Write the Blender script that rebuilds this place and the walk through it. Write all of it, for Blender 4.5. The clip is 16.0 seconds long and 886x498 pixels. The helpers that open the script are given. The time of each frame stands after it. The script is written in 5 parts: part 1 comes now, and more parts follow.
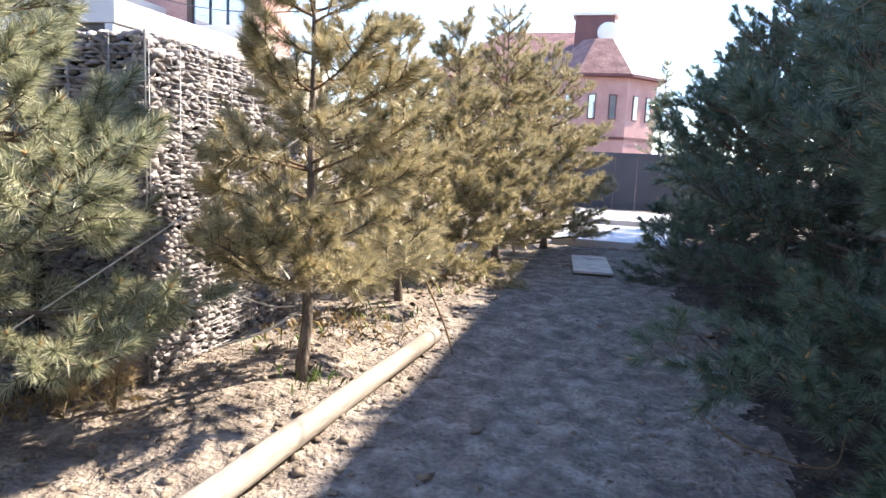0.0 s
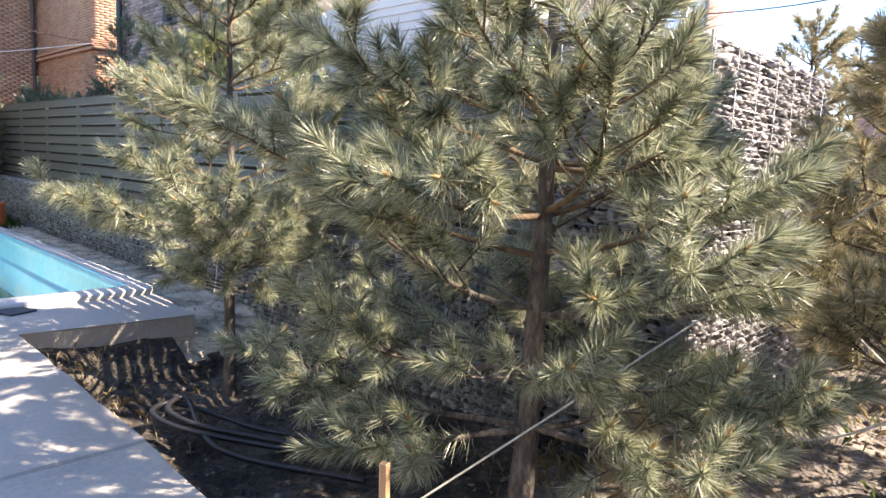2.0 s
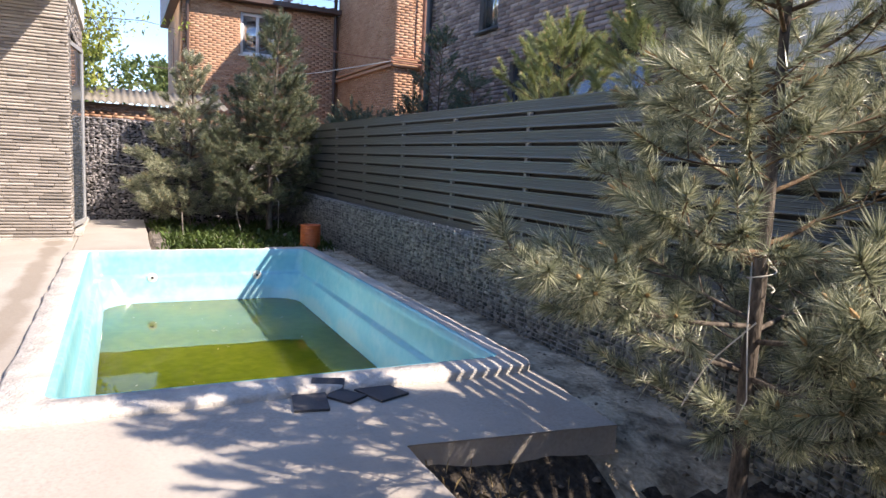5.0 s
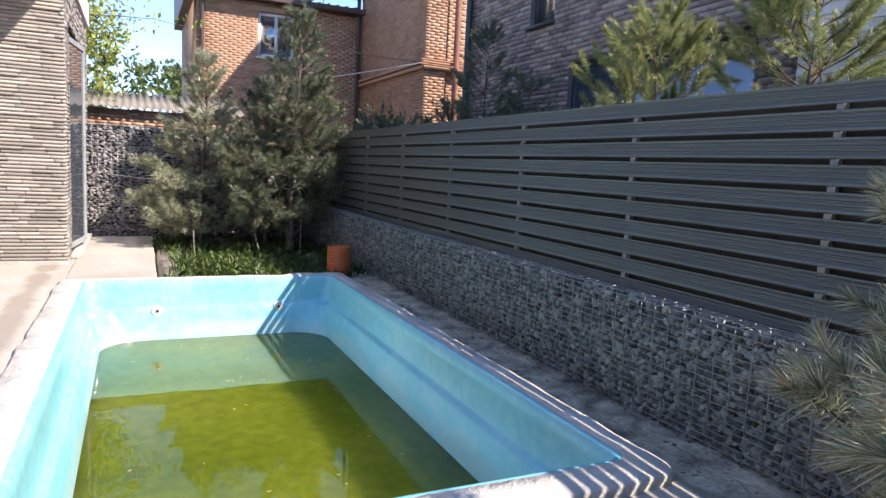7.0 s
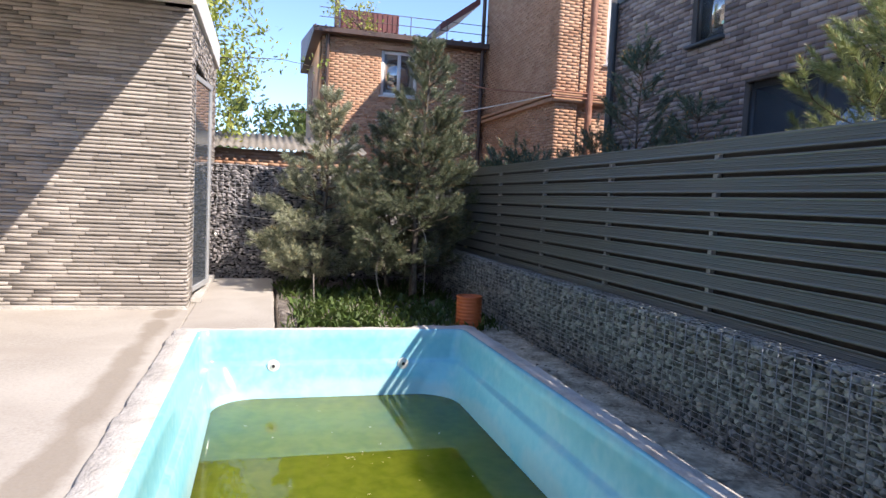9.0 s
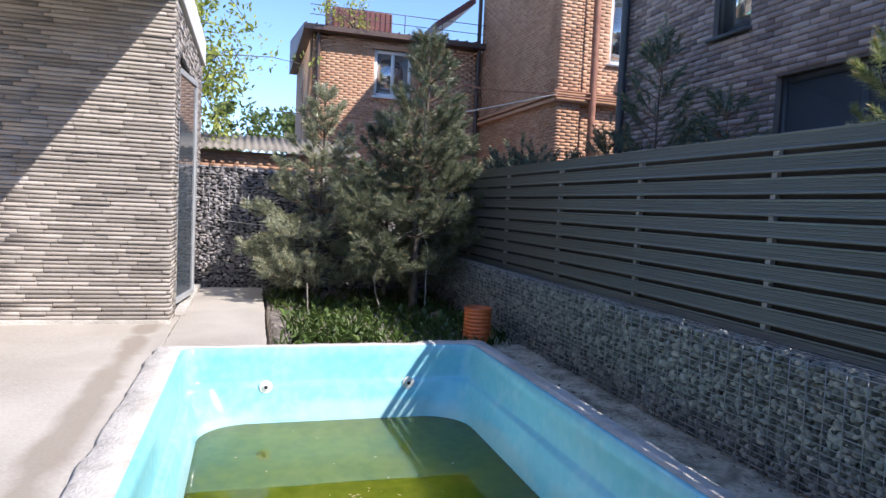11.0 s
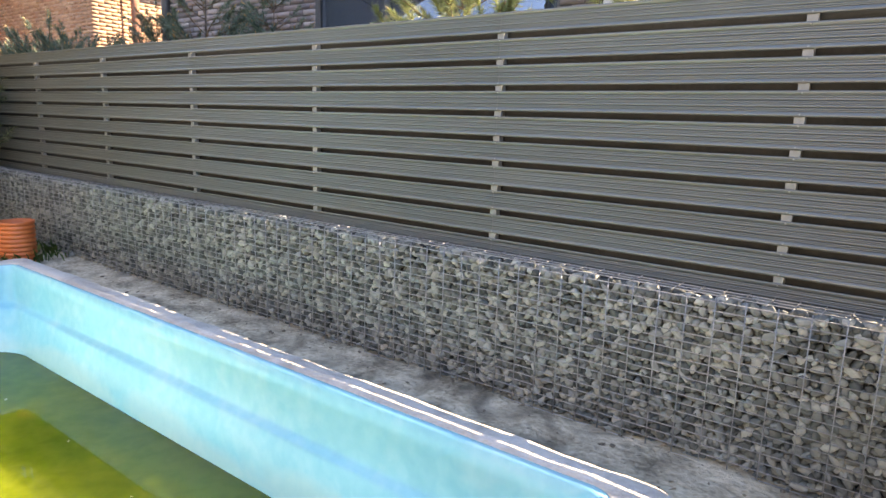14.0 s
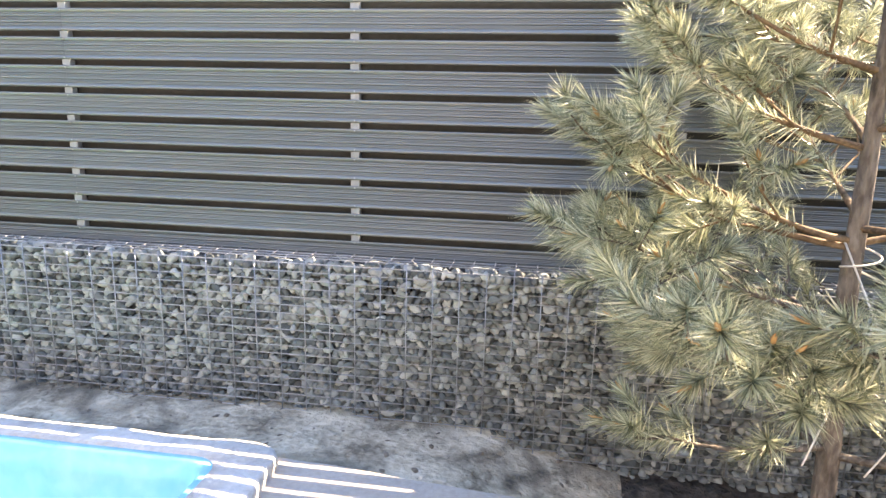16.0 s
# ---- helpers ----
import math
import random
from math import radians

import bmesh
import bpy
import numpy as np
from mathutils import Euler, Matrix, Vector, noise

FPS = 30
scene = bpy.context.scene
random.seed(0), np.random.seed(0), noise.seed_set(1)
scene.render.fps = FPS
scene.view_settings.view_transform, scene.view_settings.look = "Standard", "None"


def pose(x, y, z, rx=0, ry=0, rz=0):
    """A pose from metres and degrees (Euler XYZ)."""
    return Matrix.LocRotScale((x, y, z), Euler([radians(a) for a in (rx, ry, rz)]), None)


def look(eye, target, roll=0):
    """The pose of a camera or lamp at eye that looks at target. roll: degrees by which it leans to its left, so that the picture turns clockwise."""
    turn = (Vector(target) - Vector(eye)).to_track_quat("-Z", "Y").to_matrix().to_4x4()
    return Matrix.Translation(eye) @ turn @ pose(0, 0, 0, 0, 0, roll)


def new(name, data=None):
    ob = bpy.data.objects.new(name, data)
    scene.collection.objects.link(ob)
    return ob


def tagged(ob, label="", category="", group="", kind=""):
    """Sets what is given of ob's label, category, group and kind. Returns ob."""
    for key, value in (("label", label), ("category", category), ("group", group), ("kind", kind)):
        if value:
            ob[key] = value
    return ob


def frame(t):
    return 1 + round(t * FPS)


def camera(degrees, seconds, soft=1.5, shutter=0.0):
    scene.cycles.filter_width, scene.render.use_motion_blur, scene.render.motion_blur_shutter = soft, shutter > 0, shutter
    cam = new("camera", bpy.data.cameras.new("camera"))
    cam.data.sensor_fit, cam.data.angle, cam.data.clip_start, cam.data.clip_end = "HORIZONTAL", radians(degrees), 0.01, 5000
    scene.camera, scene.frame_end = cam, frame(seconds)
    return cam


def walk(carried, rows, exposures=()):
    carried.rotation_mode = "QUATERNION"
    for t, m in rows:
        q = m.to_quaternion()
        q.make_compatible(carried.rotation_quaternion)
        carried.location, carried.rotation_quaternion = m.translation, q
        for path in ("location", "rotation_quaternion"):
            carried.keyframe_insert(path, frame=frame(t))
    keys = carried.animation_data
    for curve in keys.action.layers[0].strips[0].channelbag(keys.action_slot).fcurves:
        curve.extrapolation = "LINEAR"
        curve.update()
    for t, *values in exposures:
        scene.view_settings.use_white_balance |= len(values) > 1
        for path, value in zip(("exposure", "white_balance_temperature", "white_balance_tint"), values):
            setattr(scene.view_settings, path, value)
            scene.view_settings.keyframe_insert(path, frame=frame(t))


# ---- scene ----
cam = camera(67.5, 16.0)
METRES, EYE, TILT, LEAN, TURN = 8.0, 1.5, 0.0, 0.0, 14.1
ROWS = [
    (0.0, 0.0, 0.0, 0.0, 0.35, -7.71, -2.6),
    (0.5, -0.0256, 0.0329, 0.001, 8.98, -7.69, -2.53),
    (1.0, -0.0598, 0.0567, 0.0026, 18.92, -7.71, -2.44),
    (1.5, -0.1071, 0.0648, 0.0037, 25.34, -7.76, -2.42),
    (2.0, -0.1601, 0.0785, 0.0027, 30.2, -7.68, -2.49),
    (2.5, -0.2134, 0.0903, 0.0073, 39.13, -7.87, -2.49),
    (3.0, -0.2619, 0.0939, 0.0083, 44.19, -7.65, -2.63),
    (3.5, -0.3086, 0.1082, 0.0066, 46.42, -7.62, -2.66),
    (4.0, -0.3588, 0.1237, 0.0087, 49.03, -7.56, -2.69),
    (4.5, -0.4065, 0.1307, 0.0104, 49.6, -7.57, -2.66),
    (5.0, -0.4573, 0.1457, 0.0087, 50.14, -7.39, -2.76),
    (7.5, -0.6633, 0.2187, 0.0187, 51.51, -6.65, -2.74),
    (8.0, -0.6994, 0.2272, 0.0183, 52.61, -6.02, -2.59),
    (8.5, -0.7337, 0.2447, 0.0181, 56.81, -4.74, -2.71),
    (9.0, -0.7633, 0.2512, 0.0167, 60.76, -4.05, -2.66),
    (11.5, -0.8548, 0.2632, 0.013, 58.6, -3.12, -2.52),
    (12.0, -0.8601, 0.2592, 0.0112, 50.36, -4.79, -2.42),
    (12.5, -0.8582, 0.2621, 0.01, 42.77, -7.84, -2.3),
    (13.0, -0.8504, 0.2643, 0.012, 35.9, -9.7, -2.03),
    (13.5, -0.8388, 0.2654, 0.0121, 29.27, -10.54, -1.88),
    (14.0, -0.8284, 0.2645, 0.0126, 23.79, -11.13, -1.7),
    (14.5, -0.8165, 0.2611, 0.0127, 18.06, -11.48, -1.59),
    (15.0, -0.8062, 0.2558, 0.0122, 12.08, -11.75, -1.49),
    (15.5, -0.7946, 0.2546, 0.0118, 4.61, -11.86, -1.45),
    (16.0, -0.784, 0.2555, 0.0117, -5.06, -12.0, -1.4),
]
EXPOSURES = [(0.0, 2.36, 7500, 14), (1.0, 2.2, 7300, 14), (1.5, 2.31, 7400, 15), (2.5, 2.27, 7650, 15), (3.2, 1.66, 7550, 17), (5.0, 1.38, 7350, 17), (7.5, 1.41, 6950, 15), (9.0, 1.24, 6950, 15), (11.5, 1.15, 6350, 14), (12.5, 2.04, 7350, 14), (13.5, 2.76, 9400, 16), (14.0, 2.9, 9800, 17), (14.5, 2.96, 9900, 18), (15.4, 3.03, 9200, 17), (16.0, 3.5, 8900, 17)]
walk(cam, [(t, pose(0, 0, EYE, TILT, LEAN, TURN) @ pose(METRES * x, METRES * y, METRES * z, 90 + pitch, roll, yaw)) for t, x, y, z, yaw, pitch, roll in ROWS], EXPOSURES)

# ---- light ----
SUN = Vector((0.78, 0.70, 1.0)).normalized()
sun_data = bpy.data.lights.new("sun", "SUN")
sun_data.energy, sun_data.angle, sun_data.color = 3.6, radians(0.53), (1.0, 0.94, 0.86)
sun = new("sun", sun_data)
sun.matrix_world = look((SUN * 60)[:], (0, 0, 0))
world = bpy.data.worlds.new("sky")
scene.world = world
world.use_nodes = True
wn = world.node_tree.nodes
sky = wn.new("ShaderNodeTexSky")
sky.sky_type, sky.sun_disc = "NISHITA", False
sky.sun_elevation, sky.sun_rotation = math.asin(SUN.z), math.atan2(SUN.x, SUN.y)
sky.air_density, sky.dust_density, sky.ozone_density = 0.75, 0.0, 5.4
wn["Background"].inputs["Strength"].default_value = 0.15
world.node_tree.links.new(sky.outputs[0], wn["Background"].inputs[0])


# ---- materials ----
def material(name, stops, scale=3.0, rough=0.8, fine=60.0, bump=0.3, bump_size=0.01, island=0.0, per_object=0.0,
             stain=None, stain_scale=0.8, stain_amount=0.5, metallic=0.0, stretch=(1, 1, 1), spec=0.5, translucent=0.0, rough_var=0.1, band=None):
    """Colour from noise at two sizes along a ramp of colours, with piece-to-piece variation, stains and fine relief."""
    m = bpy.data.materials.new(name)
    m.use_nodes = True
    nt, b = m.node_tree, m.node_tree.nodes["Principled BSDF"]
    n, link = nt.nodes, nt.links.new
    coord = n.new("ShaderNodeNewGeometry")
    mapping = n.new("ShaderNodeMapping")
    mapping.inputs["Scale"].default_value = stretch
    link(coord.outputs["Position"], mapping.inputs[0])

    def field(size, detail=6.0, distort=0.3):
        t = n.new("ShaderNodeTexNoise")
        t.inputs["Scale"].default_value, t.inputs["Detail"].default_value, t.inputs["Distortion"].default_value = size, detail, distort
        link(mapping.outputs[0], t.inputs["Vector"])
        return t.outputs["Fac"]

    def calc(op, a, c):
        q = n.new("ShaderNodeMath")
        q.operation = op
        for k, v in enumerate((a, c)):
            if isinstance(v, (int, float)):
                q.inputs[k].default_value = v
            else:
                link(v, q.inputs[k])
        return q.outputs[0]

    big, small = field(scale), field(fine, 8.0)
    fac = calc("ADD", calc("MULTIPLY", big, 0.6), calc("MULTIPLY", small, 0.4))
    if island:
        fac = calc("ADD", calc("MULTIPLY", fac, 1 - island), calc("MULTIPLY", coord.outputs["Random Per Island"], island))
    if per_object:
        info = n.new("ShaderNodeObjectInfo")
        fac = calc("ADD", calc("MULTIPLY", fac, 1 - per_object), calc("MULTIPLY", info.outputs["Random"], per_object))
    ramp = n.new("ShaderNodeValToRGB")
    lo, hi = (0.37, 0.63) if not (island or per_object) else (0.12, 0.88)
    el = ramp.color_ramp.elements
    for k, c in enumerate(stops):
        p = lo + (hi - lo) * k / max(1, len(stops) - 1)
        e = el[k] if k < 2 else el.new(p)
        e.position, e.color = p, (*c, 1)
    link(fac, ramp.inputs[0])
    colour = ramp.outputs[0]
    if stain:
        mix = n.new("ShaderNodeMixRGB")
        mask = n.new("ShaderNodeMapRange")
        mask.inputs[1].default_value, mask.inputs[2].default_value, mask.inputs[4].default_value = 0.5, 0.68, stain_amount
        link(calc("ADD", calc("MULTIPLY", field(stain_scale, 10.0, 1.2), 0.8), calc("MULTIPLY", small, 0.2)), mask.inputs[0])
        link(mask.outputs[0], mix.inputs[0])
        link(colour, mix.inputs[1])
        mix.inputs[2].default_value = (*stain, 1)
        colour = mix.outputs[0]
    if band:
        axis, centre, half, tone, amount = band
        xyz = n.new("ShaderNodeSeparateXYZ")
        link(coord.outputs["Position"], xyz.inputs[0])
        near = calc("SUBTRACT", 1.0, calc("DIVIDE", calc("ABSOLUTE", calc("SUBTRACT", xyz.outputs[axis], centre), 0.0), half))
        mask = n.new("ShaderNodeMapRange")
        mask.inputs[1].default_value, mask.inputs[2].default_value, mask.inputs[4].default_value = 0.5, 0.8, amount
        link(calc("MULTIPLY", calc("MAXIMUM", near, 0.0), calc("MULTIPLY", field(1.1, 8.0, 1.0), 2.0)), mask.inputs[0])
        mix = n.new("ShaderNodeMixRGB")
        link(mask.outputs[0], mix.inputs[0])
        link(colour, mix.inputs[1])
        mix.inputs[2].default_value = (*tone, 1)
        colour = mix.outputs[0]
    link(colour, b.inputs["Base Color"])
    b.inputs["Metallic"].default_value = metallic
    b.inputs["Specular IOR Level"].default_value = spec
    link(calc("ADD", calc("MULTIPLY", calc("SUBTRACT", big, 0.5), rough_var * 2), rough), b.inputs["Roughness"])
    if bump:
        bp = n.new("ShaderNodeBump")
        bp.inputs["Strength"].default_value, bp.inputs["Distance"].default_value = bump, bump_size
        link(calc("ADD", small, calc("MULTIPLY", field(fine * 0.3), 1.5)), bp.inputs["Height"])
        link(bp.outputs[0], b.inputs["Normal"])
    if translucent:
        tr, mx = n.new("ShaderNodeBsdfTranslucent"), n.new("ShaderNodeMixShader")
        link(colour, tr.inputs[0])
        mx.inputs[0].default_value = translucent
        link(b.outputs[0], mx.inputs[1])
        link(tr.outputs[0], mx.inputs[2])
        link(mx.outputs[0], n["Material Output"].inputs[0])
    return m


M = {}
M["dirt"] = material("dirt", [(0.13, 0.112, 0.098), (0.25, 0.215, 0.185), (0.40, 0.35, 0.30)], 5.0, 0.95, 30, 1.0, 0.05,
                     stain=(0.085, 0.07, 0.06), stain_scale=4.5, stain_amount=0.7, spec=0.2)
M["strip"] = material("strip_mortar", [(0.20, 0.165, 0.12), (0.46, 0.39, 0.29), (0.70, 0.61, 0.47)], 4.0, 0.95, 30, 0.9, 0.02,
                      stain=(0.105, 0.09, 0.07), stain_scale=3.2, stain_amount=0.95, spec=0.2)
M["soil"] = material("dark_planting_soil", [(0.028, 0.023, 0.019), (0.06, 0.05, 0.042), (0.12, 0.10, 0.08)], 3.0, 0.95, 25, 1.0, 0.05,
                     stain=(0.2, 0.17, 0.13), stain_scale=2.5, stain_amount=0.5, spec=0.2)
M["concrete"] = material("pale_concrete", [(0.36, 0.325, 0.285), (0.425, 0.39, 0.345), (0.475, 0.44, 0.39)], 0.9, 0.85, 45, 0.35, 0.006,
                         stain=(0.35, 0.31, 0.265), stain_scale=0.7, stain_amount=0.55, spec=0.3)
M["concrete_wet"] = material("stained_concrete", [(0.36, 0.325, 0.285), (0.425, 0.39, 0.345), (0.475, 0.44, 0.39)], 0.9, 0.85, 45, 0.35, 0.006,
                             stain=(0.35, 0.31, 0.265), stain_scale=0.7, stain_amount=0.5, spec=0.3, band=("Y", -0.62, 0.30, (0.24, 0.20, 0.155), 0.65))
M["concrete_edge"] = material("rough_concrete", [(0.42, 0.395, 0.355), (0.53, 0.50, 0.455), (0.61, 0.58, 0.53)], 4.0, 0.9, 70, 0.8, 0.012,
                              stain=(0.24, 0.22, 0.2), stain_scale=3.0, stain_amount=0.6, spec=0.25)
M["kerb"] = material("kerb_concrete", [(0.46, 0.43, 0.39), (0.56, 0.53, 0.485), (0.64, 0.61, 0.565)], 3.0, 0.9, 50, 0.8, 0.012,
                     stain=(0.33, 0.305, 0.27), stain_scale=5.0, stain_amount=0.6, spec=0.25)
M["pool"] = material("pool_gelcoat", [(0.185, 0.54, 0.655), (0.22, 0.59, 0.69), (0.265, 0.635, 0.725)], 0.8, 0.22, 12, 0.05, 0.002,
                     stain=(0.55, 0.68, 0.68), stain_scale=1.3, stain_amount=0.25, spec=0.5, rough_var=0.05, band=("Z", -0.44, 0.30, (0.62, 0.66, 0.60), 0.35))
M["gabion"] = material("gabion_stone", [(0.065, 0.073, 0.07), (0.155, 0.169, 0.161), (0.25, 0.267, 0.249), (0.45, 0.463, 0.423)], 14.0, 0.85, 70, 0.6, 0.006, island=0.7, spec=0.3)
M["gabion_piece"] = material("gabion_stone_single", [(0.065, 0.073, 0.07), (0.155, 0.169, 0.161), (0.25, 0.267, 0.249), (0.45, 0.463, 0.423)], 14.0, 0.85, 70, 0.6, 0.006, per_object=0.7, spec=0.3)
M["slate"] = material("slate_chips", [(0.16, 0.15, 0.155), (0.27, 0.255, 0.26), (0.38, 0.355, 0.355), (0.50, 0.46, 0.45)], 9.0, 0.85, 70, 0.6, 0.006, island=0.55, spec=0.3)
# near-black, so the gaps between stones read as deep shade
M["core"] = material("gabion_gap_shade", [(0.025, 0.025, 0.024), (0.05, 0.049, 0.046)], 12.0, 0.95, 80, 0.6, 0.01)
M["wire"] = material("galvanised_wire", [(0.25, 0.26, 0.27), (0.38, 0.39, 0.40)], 8.0, 0.45, 90, 0.1, 0.001, metallic=0.7)
M["slat"] = material("anthracite_metal", [(0.105, 0.12, 0.12), (0.13, 0.146, 0.145), (0.16, 0.176, 0.173)], 0.9, 0.36, 30, 0.06, 0.002,
                     per_object=0.25, stain=(0.12, 0.115, 0.10), stain_scale=2.2, stain_amount=0.3, stretch=(0.25, 1, 3), spec=0.7, metallic=0.4)
# dull metal made darker than the slats: shade of the fence gaps put into colour
M["slat_gap_shade"] = material("dull_gap_shade_metal", [(0.04, 0.043, 0.043), (0.065, 0.068, 0.067)], 2.0, 0.75, 40, 0.1, 0.002, spec=0.3)
M["post"] = material("grey_fence_post", [(0.19, 0.20, 0.20), (0.26, 0.27, 0.27)], 6.0, 0.5, 60, 0.1, 0.002)
M["long_brick"] = material("long_brick", [(0.20, 0.178, 0.158), (0.30, 0.27, 0.24), (0.39, 0.35, 0.312), (0.51, 0.465, 0.42)], 5.0, 0.85, 60, 0.7, 0.006, island=0.5, spec=0.3)
M["long_brick_piece"] = material("long_brick_single", [(0.20, 0.178, 0.158), (0.30, 0.27, 0.24), (0.39, 0.35, 0.312), (0.51, 0.465, 0.42)], 5.0, 0.85, 60, 0.7, 0.006, per_object=0.5, spec=0.3)
M["mortar_dark"] = material("dark_mortar", [(0.19, 0.17, 0.15), (0.29, 0.26, 0.235)], 5.0, 0.95, 70, 0.5, 0.006)
M["orange_brick"] = material("orange_brick", [(0.34, 0.19, 0.12), (0.44, 0.25, 0.162), (0.51, 0.315, 0.208), (0.58, 0.39, 0.275)], 2.0, 0.9, 40, 0.6, 0.008, island=0.4,
                             stain=(0.24, 0.13, 0.08), stain_scale=0.7, stain_amount=0.4, spec=0.2)
M["mortar_pale"] = material("pale_mortar", [(0.43, 0.265, 0.17), (0.49, 0.315, 0.21)], 3.0, 0.95, 60, 0.5, 0.006)
M["dark_brick"] = material("umber_brick", [(0.14, 0.11, 0.105), (0.24, 0.19, 0.178), (0.34, 0.275, 0.252), (0.44, 0.37, 0.335)], 2.0, 0.8, 50, 0.6, 0.006, island=0.65, spec=0.4)
M["mortar_grey"] = material("grey_mortar", [(0.10, 0.093, 0.088), (0.15, 0.14, 0.13)], 3.0, 0.95, 60, 0.5, 0.006)
M["white"] = material("white_render", [(0.72, 0.70, 0.67), (0.80, 0.78, 0.75)], 1.0, 0.8, 50, 0.2, 0.004)
M["plain_wall"] = material("beige_wall_plaster", [(0.29, 0.255, 0.215), (0.37, 0.325, 0.28)], 0.7, 0.9, 40, 0.4, 0.006)
M["white_frame"] = material("white_window_frame", [(0.72, 0.72, 0.72), (0.8, 0.8, 0.8)], 4.0, 0.35, 50, 0.05, 0.001)
M["dark_frame"] = material("dark_window_frame", [(0.03, 0.035, 0.04), (0.05, 0.055, 0.06)], 4.0, 0.4, 50, 0.05, 0.001)
M["grey_frame"] = material("grey_door_frame", [(0.33, 0.34, 0.35), (0.42, 0.43, 0.44)], 4.0, 0.4, 50, 0.05, 0.001)
M["maroon"] = material("maroon_roof_metal", [(0.10, 0.03, 0.03), (0.17, 0.055, 0.05)], 1.5, 0.5, 40, 0.2, 0.004)
M["rust"] = material("rusty_pipe_paint", [(0.20, 0.085, 0.05), (0.30, 0.13, 0.08), (0.36, 0.19, 0.12)], 6.0, 0.7, 60, 0.3, 0.003)
M["drain"] = material("dark_drainpipe", [(0.06, 0.035, 0.03), (0.10, 0.06, 0.05)], 3.0, 0.5, 50, 0.1, 0.002)
M["slate_roof"] = material("corrugated_fibre_roof", [(0.17, 0.155, 0.135), (0.27, 0.245, 0.21)], 2.0, 0.9, 40, 0.3, 0.004)
M["pink_brick"] = material("pink_brick_wall", [(0.42, 0.22, 0.195), (0.50, 0.28, 0.25), (0.55, 0.34, 0.30)], 1.5, 0.9, 20, 0.4, 0.01)
M["roof_tile"] = material("maroon_roof_tile", [(0.12, 0.05, 0.045), (0.20, 0.09, 0.08), (0.28, 0.15, 0.13)], 2.0, 0.55, 14, 0.5, 0.03)
M["gate"] = material("dark_blue_sheet_gate", [(0.045, 0.05, 0.06), (0.07, 0.075, 0.09)], 1.0, 0.6, 30, 0.1, 0.004)
M["bark"] = material("pine_bark", [(0.055, 0.046, 0.039), (0.13, 0.108, 0.09), (0.235, 0.20, 0.165)], 14.0, 0.95, 70, 1.0, 0.012, stretch=(1, 1, 0.35), spec=0.2)
M["twig"] = material("pine_twig", [(0.075, 0.052, 0.036), (0.16, 0.11, 0.07), (0.26, 0.175, 0.105)], 12.0, 0.9, 80, 0.7, 0.005, spec=0.2)
M["needle"] = material("pine_needles", [(0.042, 0.058, 0.035), (0.195, 0.22, 0.14), (0.46, 0.475, 0.32), (0.82, 0.80, 0.61)], 8.0, 0.36, 40, 0, island=0.55, spec=0.6, translucent=0.3)
M["needle_dry"] = material("yellowed_pine_needles", [(0.075, 0.076, 0.04), (0.275, 0.255, 0.14), (0.52, 0.455, 0.275), (0.79, 0.67, 0.47)], 8.0, 0.36, 40, 0, island=0.55, spec=0.6, translucent=0.3)
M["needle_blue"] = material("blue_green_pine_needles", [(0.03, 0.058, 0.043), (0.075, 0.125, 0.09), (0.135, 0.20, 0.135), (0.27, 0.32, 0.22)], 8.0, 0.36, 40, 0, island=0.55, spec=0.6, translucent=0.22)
M["needle_fresh"] = material("fresh_green_pine_needles", [(0.11, 0.155, 0.05), (0.25, 0.30, 0.12), (0.42, 0.46, 0.20), (0.62, 0.60, 0.33)], 8.0, 0.36, 40, 0, island=0.55, spec=0.6, translucent=0.22)
# pine_needles at about half tone: the end pines' shade is in the colour
M["needle_dark"] = material("shaded_pine_needles", [(0.024, 0.036, 0.02), (0.085, 0.11, 0.065), (0.21, 0.24, 0.145), (0.46, 0.46, 0.31)], 8.0, 0.36, 40, 0, island=0.55, spec=0.6, translucent=0.25)
M["bud"] = material("pine_bud", [(0.36, 0.20, 0.08), (0.5, 0.33, 0.16)], 20.0, 0.7, 60, 0.2, 0.002)
M["leaf"] = material("fresh_tree_leaves", [(0.22, 0.28, 0.06), (0.36, 0.42, 0.09), (0.52, 0.52, 0.14)], 1.0, 0.5, 20, 0, island=0.5, translucent=0.35)
M["far_leaf"] = material("far_woodland_leaves", [(0.06, 0.10, 0.03), (0.11, 0.16, 0.045), (0.17, 0.21, 0.06)], 0.3, 0.7, 5, 0, island=0.5, translucent=0.3)
M["grass"] = material("weedy_grass", [(0.045, 0.09, 0.02), (0.09, 0.15, 0.035), (0.16, 0.22, 0.06)], 1.5, 0.55, 20, 0, island=0.5, translucent=0.3)
M["dry_grass"] = material("dry_straw_grass", [(0.30, 0.22, 0.12), (0.45, 0.36, 0.2)], 3.0, 0.8, 20, 0, island=0.5, translucent=0.2)
M["orange_plastic"] = material("orange_sewer_pipe", [(0.52, 0.115, 0.03), (0.60, 0.15, 0.045)], 3.0, 0.45, 40, 0.1, 0.002)
M["log"] = material("grey_weathered_pole", [(0.20, 0.175, 0.15), (0.30, 0.27, 0.235), (0.38, 0.35, 0.31)], 5.0, 0.9, 50, 0.6, 0.008, stretch=(1, 0.15, 1),
                    stain=(0.15, 0.12, 0.1), stain_scale=3.0, stain_amount=0.5, spec=0.2)
M["stake"] = material("pale_wooden_stake", [(0.38, 0.22, 0.11), (0.5, 0.31, 0.17)], 8.0, 0.8, 60, 0.4, 0.003, stretch=(1, 1, 0.2))
